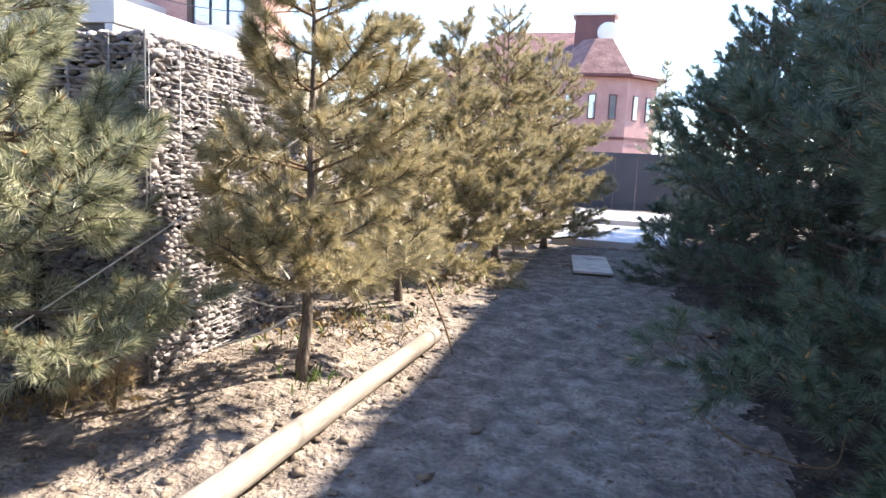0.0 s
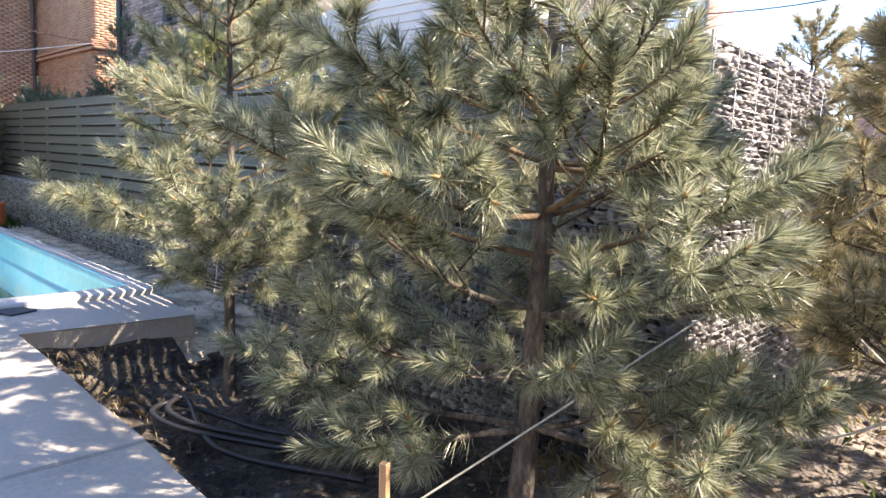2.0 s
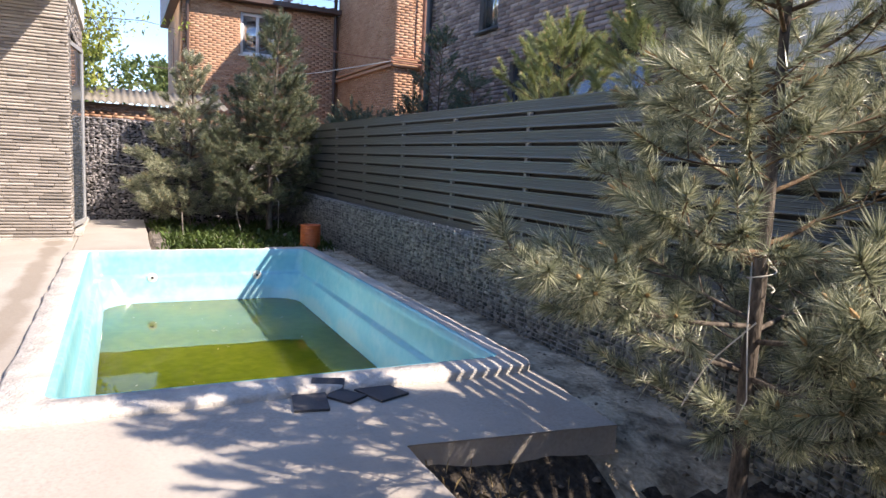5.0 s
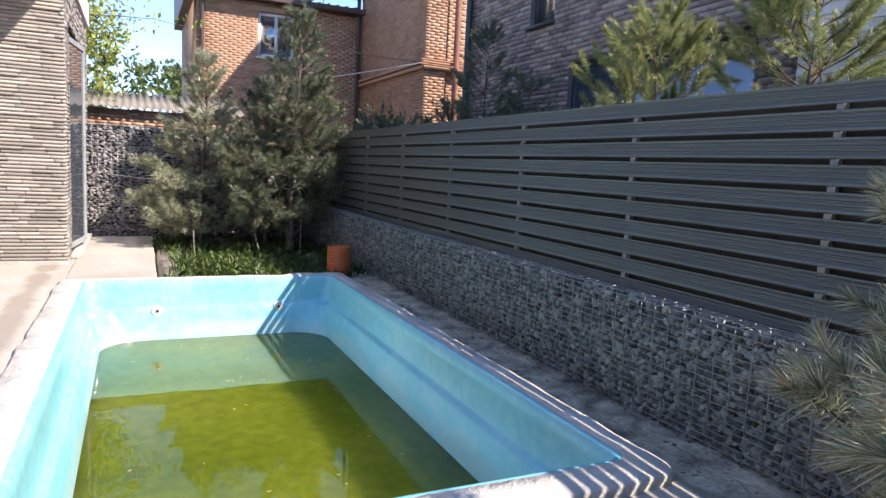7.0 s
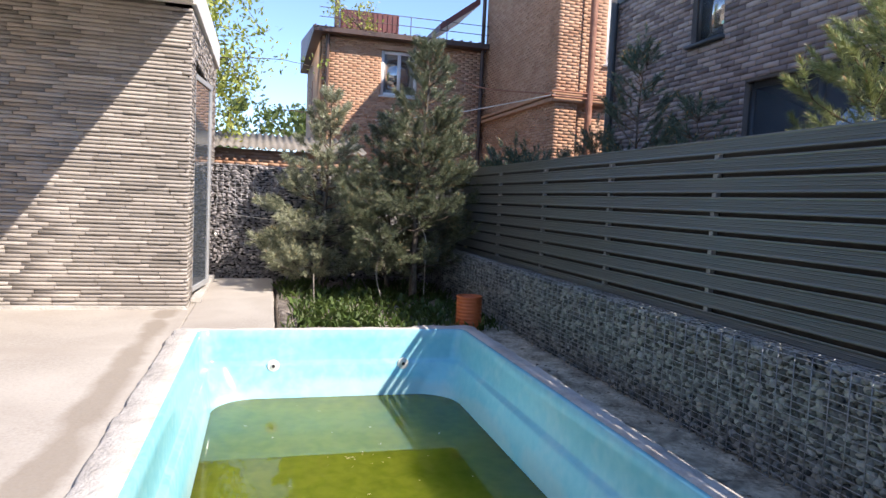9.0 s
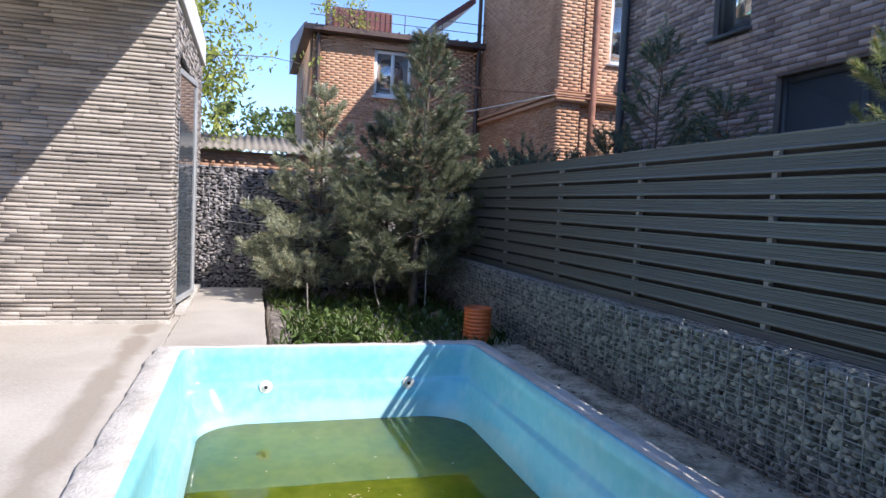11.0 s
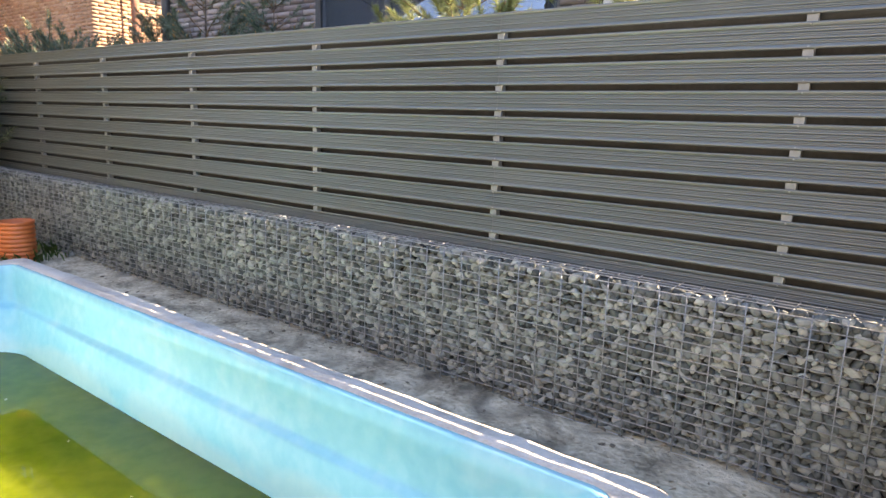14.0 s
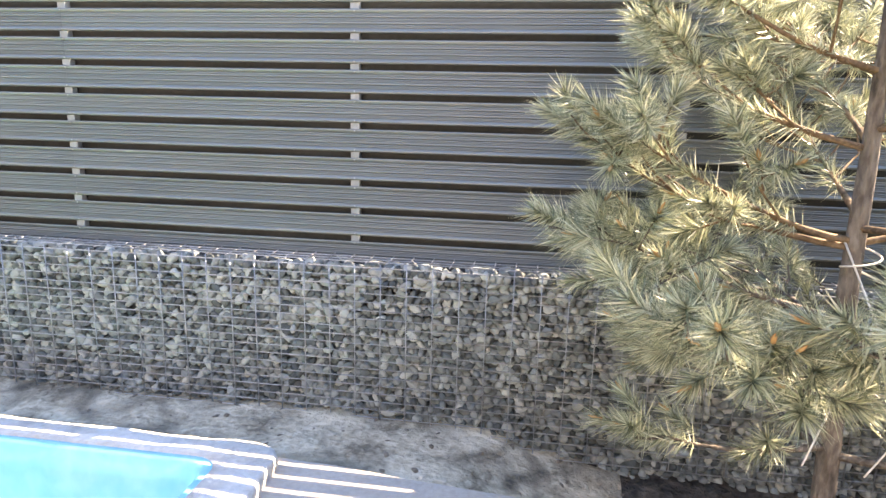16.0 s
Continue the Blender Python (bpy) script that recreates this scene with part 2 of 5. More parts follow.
M["black_hose"] = material("black_hose_plastic", [(0.012, 0.012, 0.014), (0.025, 0.025, 0.028)], 4.0, 0.4, 50, 0.1, 0.001)
M["rope"] = material("white_cord", [(0.55, 0.53, 0.48), (0.68, 0.66, 0.6)], 20.0, 0.9, 90, 0.3, 0.001)
M["chip_tile"] = material("dark_slate_tile", [(0.035, 0.035, 0.04), (0.07, 0.07, 0.075)], 6.0, 0.6, 60, 0.4, 0.003)
M["steel"] = material("white_jet_plastic", [(0.66, 0.66, 0.62), (0.75, 0.75, 0.71)], 8.0, 0.35, 60, 0.05, 0.001)
M["hole"] = material("opening_shade", [(0.012, 0.012, 0.014), (0.03, 0.03, 0.035)], 4.0, 0.8, 40, 0.1, 0.002)
M["sheet"] = material("grey_sheet_slab", [(0.5, 0.51, 0.53), (0.62, 0.63, 0.65)], 1.0, 0.6, 30, 0.2, 0.004)
M["curtain"] = material("pale_curtain", [(0.45, 0.47, 0.52), (0.62, 0.63, 0.66)], 6.0, 0.9, 40, 0.2, 0.004, stretch=(1, 1, 0.1))


def glass(name, tint, see=0.35):
    m = bpy.data.materials.new(name)
    m.use_nodes = True
    b = m.node_tree.nodes["Principled BSDF"]
    b.inputs["Base Color"].default_value = (*tint, 1)
    b.inputs["Roughness"].default_value = 0.03
    b.inputs["IOR"].default_value = 3.6
    b.inputs["Transmission Weight"].default_value = see
    return m


M["glass"] = glass("window_glass", (0.10, 0.12, 0.14), 0.25)
M["sky_glass"] = glass("balcony_glass", (0.45, 0.55, 0.65), 0.6)


def pool_water():
    """Still, murky green water: a clear mirror-like surface over an opaque body, a little uneven."""
    m = material("green_pool_water", [(0.07, 0.095, 0.006), (0.095, 0.122, 0.009), (0.125, 0.148, 0.014)], 0.7, 0.02, 9, 0.0, rough_var=0.0)
    n, link = m.node_tree.nodes, m.node_tree.links.new
    b = n["Principled BSDF"]
    for l in list(m.node_tree.links):
        if l.to_socket == b.inputs["Roughness"]:
            m.node_tree.links.remove(l)
    b.inputs["Roughness"].default_value, b.inputs["IOR"].default_value = 0.015, 1.34
    b.subsurface_method = "BURLEY"
    b.inputs["Subsurface Weight"].default_value, b.inputs["Subsurface Scale"].default_value = 1.0, 1.0
    b.inputs["Subsurface Radius"].default_value = (0.7, 0.8, 0.3)
    t, bp = n.new("ShaderNodeTexNoise"), n.new("ShaderNodeBump")
    t.inputs["Scale"].default_value, t.inputs["Detail"].default_value = 2.5, 1.0
    bp.inputs["Strength"].default_value, bp.inputs["Distance"].default_value = 0.05, 0.02
    g = n.new("ShaderNodeNewGeometry")
    link(g.outputs["Position"], t.inputs["Vector"])
    link(t.outputs["Fac"], bp.inputs["Height"])
    link(bp.outputs[0], b.inputs["Normal"])
    return m


M["water"] = pool_water()


# ---- mesh helpers ----
def fast_mesh(name, verts, faces):
    """A mesh from an array of places and an array of faces that all have the same number of corners."""
    verts, faces = np.asarray(verts, dtype=np.float32).reshape(-1, 3), np.asarray(faces, dtype=np.int32)
    k = faces.shape[1]
    me = bpy.data.meshes.new(name)
    me.vertices.add(len(verts))
    me.vertices.foreach_set("co", verts.ravel())
    me.loops.add(faces.size)
    me.loops.foreach_set("vertex_index", faces.ravel())
    me.polygons.add(len(faces))
    me.polygons.foreach_set("loop_start", np.arange(0, faces.size, k, dtype=np.int32))
    me.update(calc_edges=True)
    return me


def mesh_part(name, verts, faces, mat, parent=None, label="", smooth=False):
    me = fast_mesh(name, verts, faces)
    me.materials.append(mat)
    if smooth:
        me.polygons.foreach_set("use_smooth", np.ones(len(me.polygons), dtype=bool))
    ob = new(name, me)
    ob.parent = parent
    if label:
        ob["label"] = label
    return ob


def part(name, bm, mat, parent=None, label="", smooth=False):
    me = bpy.data.meshes.new(name)
    bm.to_mesh(me)
    bm.free()
    me.materials.append(mat)
    if smooth:
        for p in me.polygons:
            p.use_smooth = True
    ob = new(name, me)
    ob.parent = parent
    if label:
        ob["label"] = label
    return ob


def thing(name, place=(0, 0, 0), **tags):
    """An Empty at the base of a thing made of parts."""
    ob = new(name)
    ob.empty_display_size = 0.1
    ob.location = place
    return tagged(ob, **tags)


def block(x0, x1, y0, y1, z0, z1, bevel=0.0, bm=None):
    bm = bm or bmesh.new()
    made = bmesh.ops.create_cube(bm, size=1)["verts"]
    for v in made:
        v.co = ((x0 + x1) / 2 + v.co.x * (x1 - x0), (y0 + y1) / 2 + v.co.y * (y1 - y0), (z0 + z1) / 2 + v.co.z * (z1 - z0))
    if bevel:
        edges = list({e for v in made for e in v.link_edges})
        bmesh.ops.bevel(bm, geom=edges, offset=bevel, segments=2, affect="EDGES", profile=0.6)
    return bm


def tube(points, radii, sides=6, cap=True):
    """Places and quads of a tube along points."""
    pts = np.asarray(points, dtype=float)
    n = len(pts)
    rad = np.broadcast_to(np.asarray(radii, dtype=float), (n,))
    tan = np.gradient(pts, axis=0)
    tan /= np.linalg.norm(tan, axis=1)[:, None] + 1e-9
    ref = np.array((0.0, 0.0, 1.0)) if abs(tan[:, 2]).mean() < 0.8 else np.array((1.0, 0.0, 0.0))
    u = np.cross(tan, ref)
    u /= np.linalg.norm(u, axis=1)[:, None] + 1e-9
    w = np.cross(tan, u)
    a = np.linspace(0, 2 * np.pi, sides, endpoint=False)
    v = pts[:, None, :] + rad[:, None, None] * (np.cos(a)[None, :, None] * u[:, None, :] + np.sin(a)[None, :, None] * w[:, None, :])
    i = np.arange(n - 1)[:, None] * sides
    j = np.arange(sides)[None, :]
    f = np.stack([i + j, i + (j + 1) % sides, i + sides + (j + 1) % sides, i + sides + j], -1).reshape(-1, 4)
    if cap and sides == 4:
        f = np.concatenate([f, [[3, 2, 1, 0]], [[(n - 1) * 4 + q for q in range(4)]]])
    return v.reshape(-1, 3), f


def merged(pieces):
    """Joins (places, faces) pairs."""
    vs, fs, at = [], [], 0
    for v, f in pieces:
        vs.append(v)
        fs.append(np.asarray(f) + at)
        at += len(v)
    return np.concatenate(vs), np.concatenate(fs)


def cord(name, points, radius, mat, parent=None, sides=6, **tags):
    v, f = tube(points, radius, sides)
    ob = mesh_part(name, v, f, mat, parent, smooth=True)
    return tagged(ob, **tags)


def smooth_line(points, n=40):
    """A curved line through points (Catmull-Rom)."""
    p = np.asarray(points, dtype=float)
    p = np.concatenate([[2 * p[0] - p[1]], p, [2 * p[-1] - p[-2]]])
    out = []
    for s in np.linspace(0, len(p) - 3 - 1e-6, n):
        k = int(s)
        t = s - k
        a, b, c, d = p[k:k + 4]
        out.append(0.5 * (2 * b + (c - a) * t + (2 * a - 5 * b + 4 * c - d) * t * t + (3 * b - a - 3 * c + d) * t ** 3))
    return np.array(out)


def many_boxes(boxes, origin, u, n):
    """Boxes (u0, u1, n0, n1, z0, z1) standing in the wall frame: u along the wall, n out of it."""
    b = np.asarray(boxes, dtype=float)
    o, u, n = np.array(origin, float), np.array(u, float), np.array(n, float)
    corners = []
    for iz in (4, 5):
        for iu, i_n in ((0, 2), (1, 2), (1, 3), (0, 3)):
            corners.append(o + b[:, iu, None] * u + b[:, i_n, None] * n + b[:, iz, None] * np.array((0, 0, 1.0)))
    v = np.stack(corners, 1).reshape(-1, 3)
    q = np.array([[3, 2, 1, 0], [4, 5, 6, 7], [0, 1, 5, 4], [1, 2, 6, 5], [2, 3, 7, 6], [3, 0, 4, 7]])
    if np.cross(u, n)[2] < 0:
        q = q[:, ::-1]
    f = (np.arange(len(b))[:, None, None] * 8 + q[None]).reshape(-1, 4)
    return v, f


def courses(width, z0, z1, length, height, joint, openings=(), stagger=0.5, seed=0, proud=0.008, vary=0.004, lengths=None):
    """Bricks of a wall face as boxes in its own frame, leaving out the openings (u0, u1, z0, z1)."""
    rng = np.random.default_rng(seed)
    out, z, row = [], z0, 0
    while z + height <= z1 + 0.001:
        u = -length * (stagger * (row % 2)) - (rng.random() * length if lengths else 0)
        while u < width:
            ln = rng.choice(lengths) if lengths else length
            a, b = max(u, 0), min(u + ln - joint, width)
            spans = [(a, b)]
            for (p, q, r, s) in openings:
                if z + height > r and z < s:
                    spans = [t for c, d in spans for t in ((c, min(d, p - 0.004)), (max(c, q + 0.004), d)) if t[1] - t[0] > 0.03]
            for c, d in spans:
                if d - c > 0.03:
                    out.append((c, d, -0.03, proud + rng.uniform(-vary, vary), z, z + height - joint))
            u += ln
        z += height
        row += 1
    return out


def wall_with_holes(name, origin, u, n, width, z0, z1, thick, openings, mat, parent):
    """A wall slab behind its facing, cut through at the openings: built from upright and level pieces."""
    us = sorted({0.0, width, *[v for o in openings for v in o[:2]]})
    zs = sorted({z0, z1, *[v for o in openings for v in o[2:]]})
    bx = []
    for a, b in zip(us, us[1:]):
        for c, d in zip(zs, zs[1:]):
            if not any(a >= o[0] - 1e-6 and b <= o[1] + 1e-6 and c >= o[2] - 1e-6 and d <= o[3] + 1e-6 for o in openings):
                bx.append((a, b, -thick, 0.0, c, d))
    ob = mesh_part(name, *many_boxes(bx, origin, u, n), mat, parent)
    b = bmesh.new()
    b.from_mesh(ob.data)
    bmesh.ops.remove_doubles(b, verts=b.verts, dist=0.001)
    b.to_mesh(ob.data)
    b.free()
    return ob


def window_unit(name, origin, u, n, o, frame_mat, pane_mat, mullions=1, bar=0.06, depth=0.10, sill=True, label="", inside=None):
    """A window in the opening o: frame bars, mullions, panes, a sill, and what hangs behind."""
    a, b, c, d = o
    w = thing(name, Vector(origin) + Vector(u) * a + Vector((0, 0, c - origin[2])), label=label, category="window", kind="structure")
    w.location = (0, 0, 0)
    bars = [(a, a + bar, c, d), (b - bar, b, c, d), (a + bar, b - bar, c, c + bar), (a + bar, b - bar, d - bar, d)]
    for i in range(mullions):
        m = a + (b - a) * (i + 1) / (mullions + 1)
        bars.append((m - bar / 2, m + bar / 2, c + bar, d - bar))
    for p, q, r, s in bars:
        mesh_part("window_frame", *many_boxes([(p, q, -depth - 0.05, -depth, r, s)], origin, u, n), frame_mat, w)
    mesh_part("pane", *many_boxes([(a + bar * 0.5, b - bar * 0.5, -depth - 0.032, -depth - 0.022, c + bar * 0.5, d - bar * 0.5)], origin, u, n), pane_mat, w)
    if sill:
        mesh_part("window_sill", *many_boxes([(a - 0.05, b + 0.05, -depth, 0.07, c - 0.045, c - 0.005)], origin, u, n), frame_mat, w)
    if inside:
        mesh_part("curtain", *many_boxes([(a, b, -depth - 0.22, -depth - 0.20, c, d)], origin, u, n), inside, w)
    return w


# ---- ground ----
def ground_height(x, y):
    n1 = noise.noise(Vector((x * 0.9, y * 0.9, 0.3)))
    n2 = noise.noise(Vector((x * 4.5, y * 4.5, 2.1)))
    n3 = noise.noise(Vector((x * 13, y * 13, 5.1)))
    near = -25 < x < 8 and -10 < y < 40
    n4 = abs(noise.noise(Vector((x * 2.3, y * 2.3, 8.1))))
    z = (0.03 * n1 + 0.03 * n2 + 0.02 * n3 + 0.04 * n4 - 0.01) if near else 0.0

    def inside(x0, x1, y0, y1, s=0.12):
        f = lambda d: min(1.0, max(0.0, d / s + 0.5))
        return f(x - x0) * f(x1 - x) * f(y - y0) * f(y1 - y)

    z += -0.20 * inside(-6.9, -3.3, 1.3, 3.5, 1.2)
    z += 0.09 * inside(-2.6, -1.5, 3.0, 8.0, 1.0)
    if x < -6.2 and -0.5 < y < 3.8:
        k = min(1.0, (-6.2 - x) / 0.7)
        z = k * (0.10 + 0.35 * z) + (1 - k) * z
    if x < -3.2 and y < 1.42 or x < -6.85 and y < 2.68 and x > -14:
        z = -0.12
    if -13.7 < x < -7.7 and -0.3 < y < 2.78:
        z = -1.75
    if x < -13.9 and 0.7 < y < 3.6:
        z = 0.10 + 0.03 * n2
    return z


def grid_axis(*runs):
    out = []
    for a, b, s in runs:
        out += list(np.arange(a, b - 1e-6, s))
    return out


gx = [-900, -300, -120, -60, -40, -30, -25] + grid_axis((-21, -14.2, 0.25), (-14.2, -6.6, 0.1), (-6.6, 2.2, 0.055), (2.2, 8, 0.4)) + [10, 15, 25, 40, 80, 200, 500, 900]
gy = [-900, -300, -120, -60, -30, -15, -9, -6, -4, -2, -1] + grid_axis((-0.5, 6.5, 0.055), (6.5, 13, 0.13), (13, 26, 0.5)) + [28, 32, 40, 60, 100, 200, 500, 900]
gv = [(x, y, ground_height(x, y)) for y in gy for x in gx]
ii = np.arange(len(gy) - 1)[:, None] * len(gx) + np.arange(len(gx) - 1)[None, :]
gf = np.stack([ii, ii + 1, ii + len(gx) + 1, ii + len(gx)], -1).reshape(-1, 4)
ground = mesh_part("ground", gv, gf, M["dirt"], smooth=True)
tagged(ground, "trampled grey-brown dry earth with clods", "ground", kind="structure")
ground.data.materials.append(M["strip"])
ground.data.materials.append(M["soil"])
for p in ground.data.polygons:
    c = p.center
    if c.x + 0.35 * noise.noise(c * 3.0) < -6.35 and 2.6 < c.y < 3.7:
        p.material_index = 1
    elif -6.9 < c.x < -3.3 + 0.5 * noise.noise(c * 2.0) and 1.42 < c.y < 3.55:
        p.material_index = 2
    elif c.x + 0.45 * noise.noise(c * 1.7) > 1.0 and -9 < c.y < 18 and c.x < 5.0:
        p.material_index = 2


# ---- pool ----
PX0, PX1, PY0, PY1 = -13.52, -7.82, -0.12, 2.67
WATER = -0.48


def round_rect(x0, x1, y0, y1, r, n=8):
    pts = []
    for cx, cy, a0 in ((x1 - r, y1 - r, 0), (x0 + r, y1 - r, 90), (x0 + r, y0 + r, 180), (x1 - r, y0 + r, 270)):
        for k in range(n + 1):
            a = radians(a0 + 90 * k / n)
            pts.append((cx + r * math.cos(a), cy + r * math.sin(a)))
    return pts


def ring_surface(rings, n=8, close=False):
    """A surface through rounded rectangles (inset, z, radius)."""
    v, f = [], []
    for inset, z, r in rings:
        v += [(x, y, z) for x, y in round_rect(PX0 + inset, PX1 - inset, PY0 + inset, PY1 - inset, r, n)]
    m = 4 * (n + 1)
    for k in range(len(rings) - 1):
        for j in range(m):
            f.append((k * m + j, k * m + (j + 1) % m, (k + 1) * m + (j + 1) % m, (k + 1) * m + j))
    return v, f


swimming_pool = thing("swimming_pool", ((PX0 + PX1) / 2, (PY0 + PY1) / 2, 0), label="half-filled turquoise fibreglass pool sunk in concrete", category="swimming pool")
swimming_pool.location = (0, 0, 0)
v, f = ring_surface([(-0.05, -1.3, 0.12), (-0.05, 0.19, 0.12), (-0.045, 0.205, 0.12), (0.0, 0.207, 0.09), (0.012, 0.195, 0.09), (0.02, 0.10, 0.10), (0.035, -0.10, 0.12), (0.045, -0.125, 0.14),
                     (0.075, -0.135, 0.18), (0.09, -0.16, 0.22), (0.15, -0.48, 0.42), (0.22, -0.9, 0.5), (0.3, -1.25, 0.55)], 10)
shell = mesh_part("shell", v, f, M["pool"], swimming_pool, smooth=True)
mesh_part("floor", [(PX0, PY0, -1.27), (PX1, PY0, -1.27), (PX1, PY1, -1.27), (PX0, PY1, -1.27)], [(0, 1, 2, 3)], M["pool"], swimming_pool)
wv = round_rect(PX0 + 0.13, PX1 - 0.13, PY0 + 0.13, PY1 - 0.13, 0.42, 10)
bm = bmesh.new()
bm.faces.new([bm.verts.new((x, y, WATER)) for x, y in wv])
tagged(part("water", bm, M["water"]), "still murky green water in the pool", "water", kind="structure")


def jet(x, y, z):
    """A round wall inlet: flange, inner ring and dark mouth, facing +x."""
    j = thing("jet", (x, y, z))
    j.parent = swimming_pool
    # the mouth is a solid disc; its near-black colour stands for the hole's shade
    for name, r0, r1, dx0, dx1, mat in (("flange", 0.064, 0.058, 0.0, 0.012, "steel"), ("ring", 0.032, 0.028, 0.012, 0.022, "steel"), ("mouth", 0.018, 0.016, 0.022, 0.024, "hole")):
        b = bmesh.new()
        bmesh.ops.create_cone(b, cap_ends=True, segments=20, radius1=r0, radius2=r1, depth=dx1 - dx0, matrix=pose((dx0 + dx1) / 2, 0, 0, 0, 90, 0))
        part(name, b, M[mat], j)


jet(PX0 + 0.093, 0.61, -0.15)
jet(PX0 + 0.093, 1.99, -0.15)


def dense_rect(x0, x1, y0, y1, r, side=60, corner=6):
    """A rounded rectangle with the same number of points on each side and corner."""
    pts = []
    for cx, cy, a0, ex, ey in ((x1 - r, y1 - r, 0, x0 + r, y1), (x0 + r, y1 - r, 90, x0, y0 + r), (x0 + r, y0 + r, 180, x1 - r, y0), (x1 - r, y0 + r, 270, x1, y1 - r)):
        for k in range(corner + 1):
            a = radians(a0 + 90 * k / corner)
            pts.append((cx + r * math.cos(a), cy + r * math.sin(a)))
        sx, sy = pts[-1]
        pts += [(sx + (ex - sx) * k / side, sy + (ey - sy) * k / side) for k in range(1, side)]
    return pts


def pool_kerb():
    """The concrete kerb round the pool, rounded over and worn uneven."""
    inner = dense_rect(PX0 - 0.03, PX1 + 0.03, PY0 - 0.03, PY1 + 0.03, 0.11)
    outer = dense_rect(-13.74, -7.585, -0.40, 2.87, 0.11)
    v, m = [], len(inner)
    for share, z_low, z_high in ((1.0, -0.2, -0.2), (1.0, 0.165, 0.188), (0.98, 0.182, 0.201), (0.92, 0.193, 0.207), (0.45, 0.203, 0.210), (0.0, 0.213, 0.213), (0.0, 0.0, 0.0)):
        for (ax, ay), (bx, by) in zip(inner, outer):
            z = z_high if by > 2.2 else z_low
            w = share * (0.02 * noise.noise(Vector((bx * 3, by * 3, 1))) + 0.012 * noise.noise(Vector((bx * 11, by * 11, 4))))
            h = (0.008 * noise.noise(Vector((bx * 6, by * 6, 9 + share))) if 0 < share < 1 else 0)
            v.append((ax + (bx - ax) * share + w, ay + (by - ay) * share + w, z + h))
    f = [(k * m + j, k * m + (j + 1) % m, (k + 1) * m + (j + 1) % m, (k + 1) * m + j) for k in range(6) for j in range(m)]
    return mesh_part("trim", v, f, M["kerb"], smooth=True)


kerb = pool_kerb()
tagged(kerb, "rough pale concrete kerb cast round the pool", "kerb", kind="structure")


def slab(name, outline, z0, z1, mat, label, seed):
    """A cast slab: outline with a slightly crumbled edge, top and sides."""
    b = bmesh.new()
    pts = []
    for (ax, ay), (bx, by) in zip(outline, outline[1:] + outline[:1]):
        n = max(1, int(math.hypot(bx - ax, by - ay) / 0.1))
        for k in range(n):
            x, y = ax + (bx - ax) * k / n, ay + (by - ay) * k / n
            w = 0.014 * noise.noise(Vector((x * 4, y * 4, seed))) + 0.008 * noise.noise(Vector((x * 15, y * 15, seed)))
            pts.append((x + (w if k else 0), y + (w if k else 0)))
    low = [b.verts.new((x, y, z0)) for x, y in pts]
    mid = [b.verts.new((x, y, z1 - 0.012)) for x, y in pts]
    cx, cy = sum(p[0] for p in pts) / len(pts), sum(p[1] for p in pts) / len(pts)
    top = [b.verts.new((x + 0.01 * (1 if x < cx else -1), y + 0.01 * (1 if y < cy else -1), z1)) for x, y in pts]
    m = len(pts)
    for r, q in ((low, mid), (mid, top)):
        for j in range(m):
            b.faces.new((r[j], r[(j + 1) % m], q[(j + 1) % m], q[j]))
    b.faces.new(top)
    bmesh.ops.recalc_face_normals(b, faces=b.faces)
    return tagged(part(name, b, mat), label, "patio", kind="structure")


slab("pavement", [(-18.4, -9), (-4.44, -9), (-4.44, -0.37), (-18.4, -0.37)], -0.2, 0.148, M["concrete_wet"], "pale cream concrete patio slab beside the pool", 1)
slab("pavement", [(-7.63, -0.365), (-4.44, -0.365), (-4.44, 1.5), (-6.76, 1.53), (-6.62, 2.76), (-7.63, 2.86)], -0.32, 0.150, M["concrete"], "pale concrete slab at the pool's end with a broken edge", 2)
slab("pavement", [(-4.43, -9), (-3.2, -9), (-3.2, 1.44), (-4.43, 1.5)], -0.3, 0.146, M["concrete"], "dusty pale concrete slab at the garden path", 3)
slab("pavement", [(-18.4, -0.365), (-13.71, -0.365), (-13.71, 0.62), (-18.4, 0.66)], -0.2, 0.152, M["concrete"], "pale concrete path past the glass door", 4)


# ---- gabions ----
def stone_shapes(count, seed, flat=1.0, points=11):
    """Convex broken stones of unit size."""
    rng = random.Random(seed)
    out = []
    for _ in range(count):
        b = bmesh.new()
        for _ in range(points):
            p = Vector((rng.gauss(0, 1), rng.gauss(0, 1), rng.gauss(0, 1))).normalized() * rng.uniform(0.8, 1.1)
            b.verts.new((p.x * 0.5 * rng.uniform(0.9, 1.25), p.y * 0.5, p.z * 0.5 * flat))
        hull = bmesh.ops.convex_hull(b, input=b.verts)
        bmesh.ops.delete(b, geom=[e for e in hull["geom_interior"] if isinstance(e, bmesh.types.BMVert)], context="VERTS")
        bmesh.ops.triangulate(b, faces=b.faces)
        b.verts.index_update()
        out.append((np.array([v.co[:] for v in b.verts]), np.array([[v.index for v in f.verts] for f in b.faces])))
        b.free()
    return out


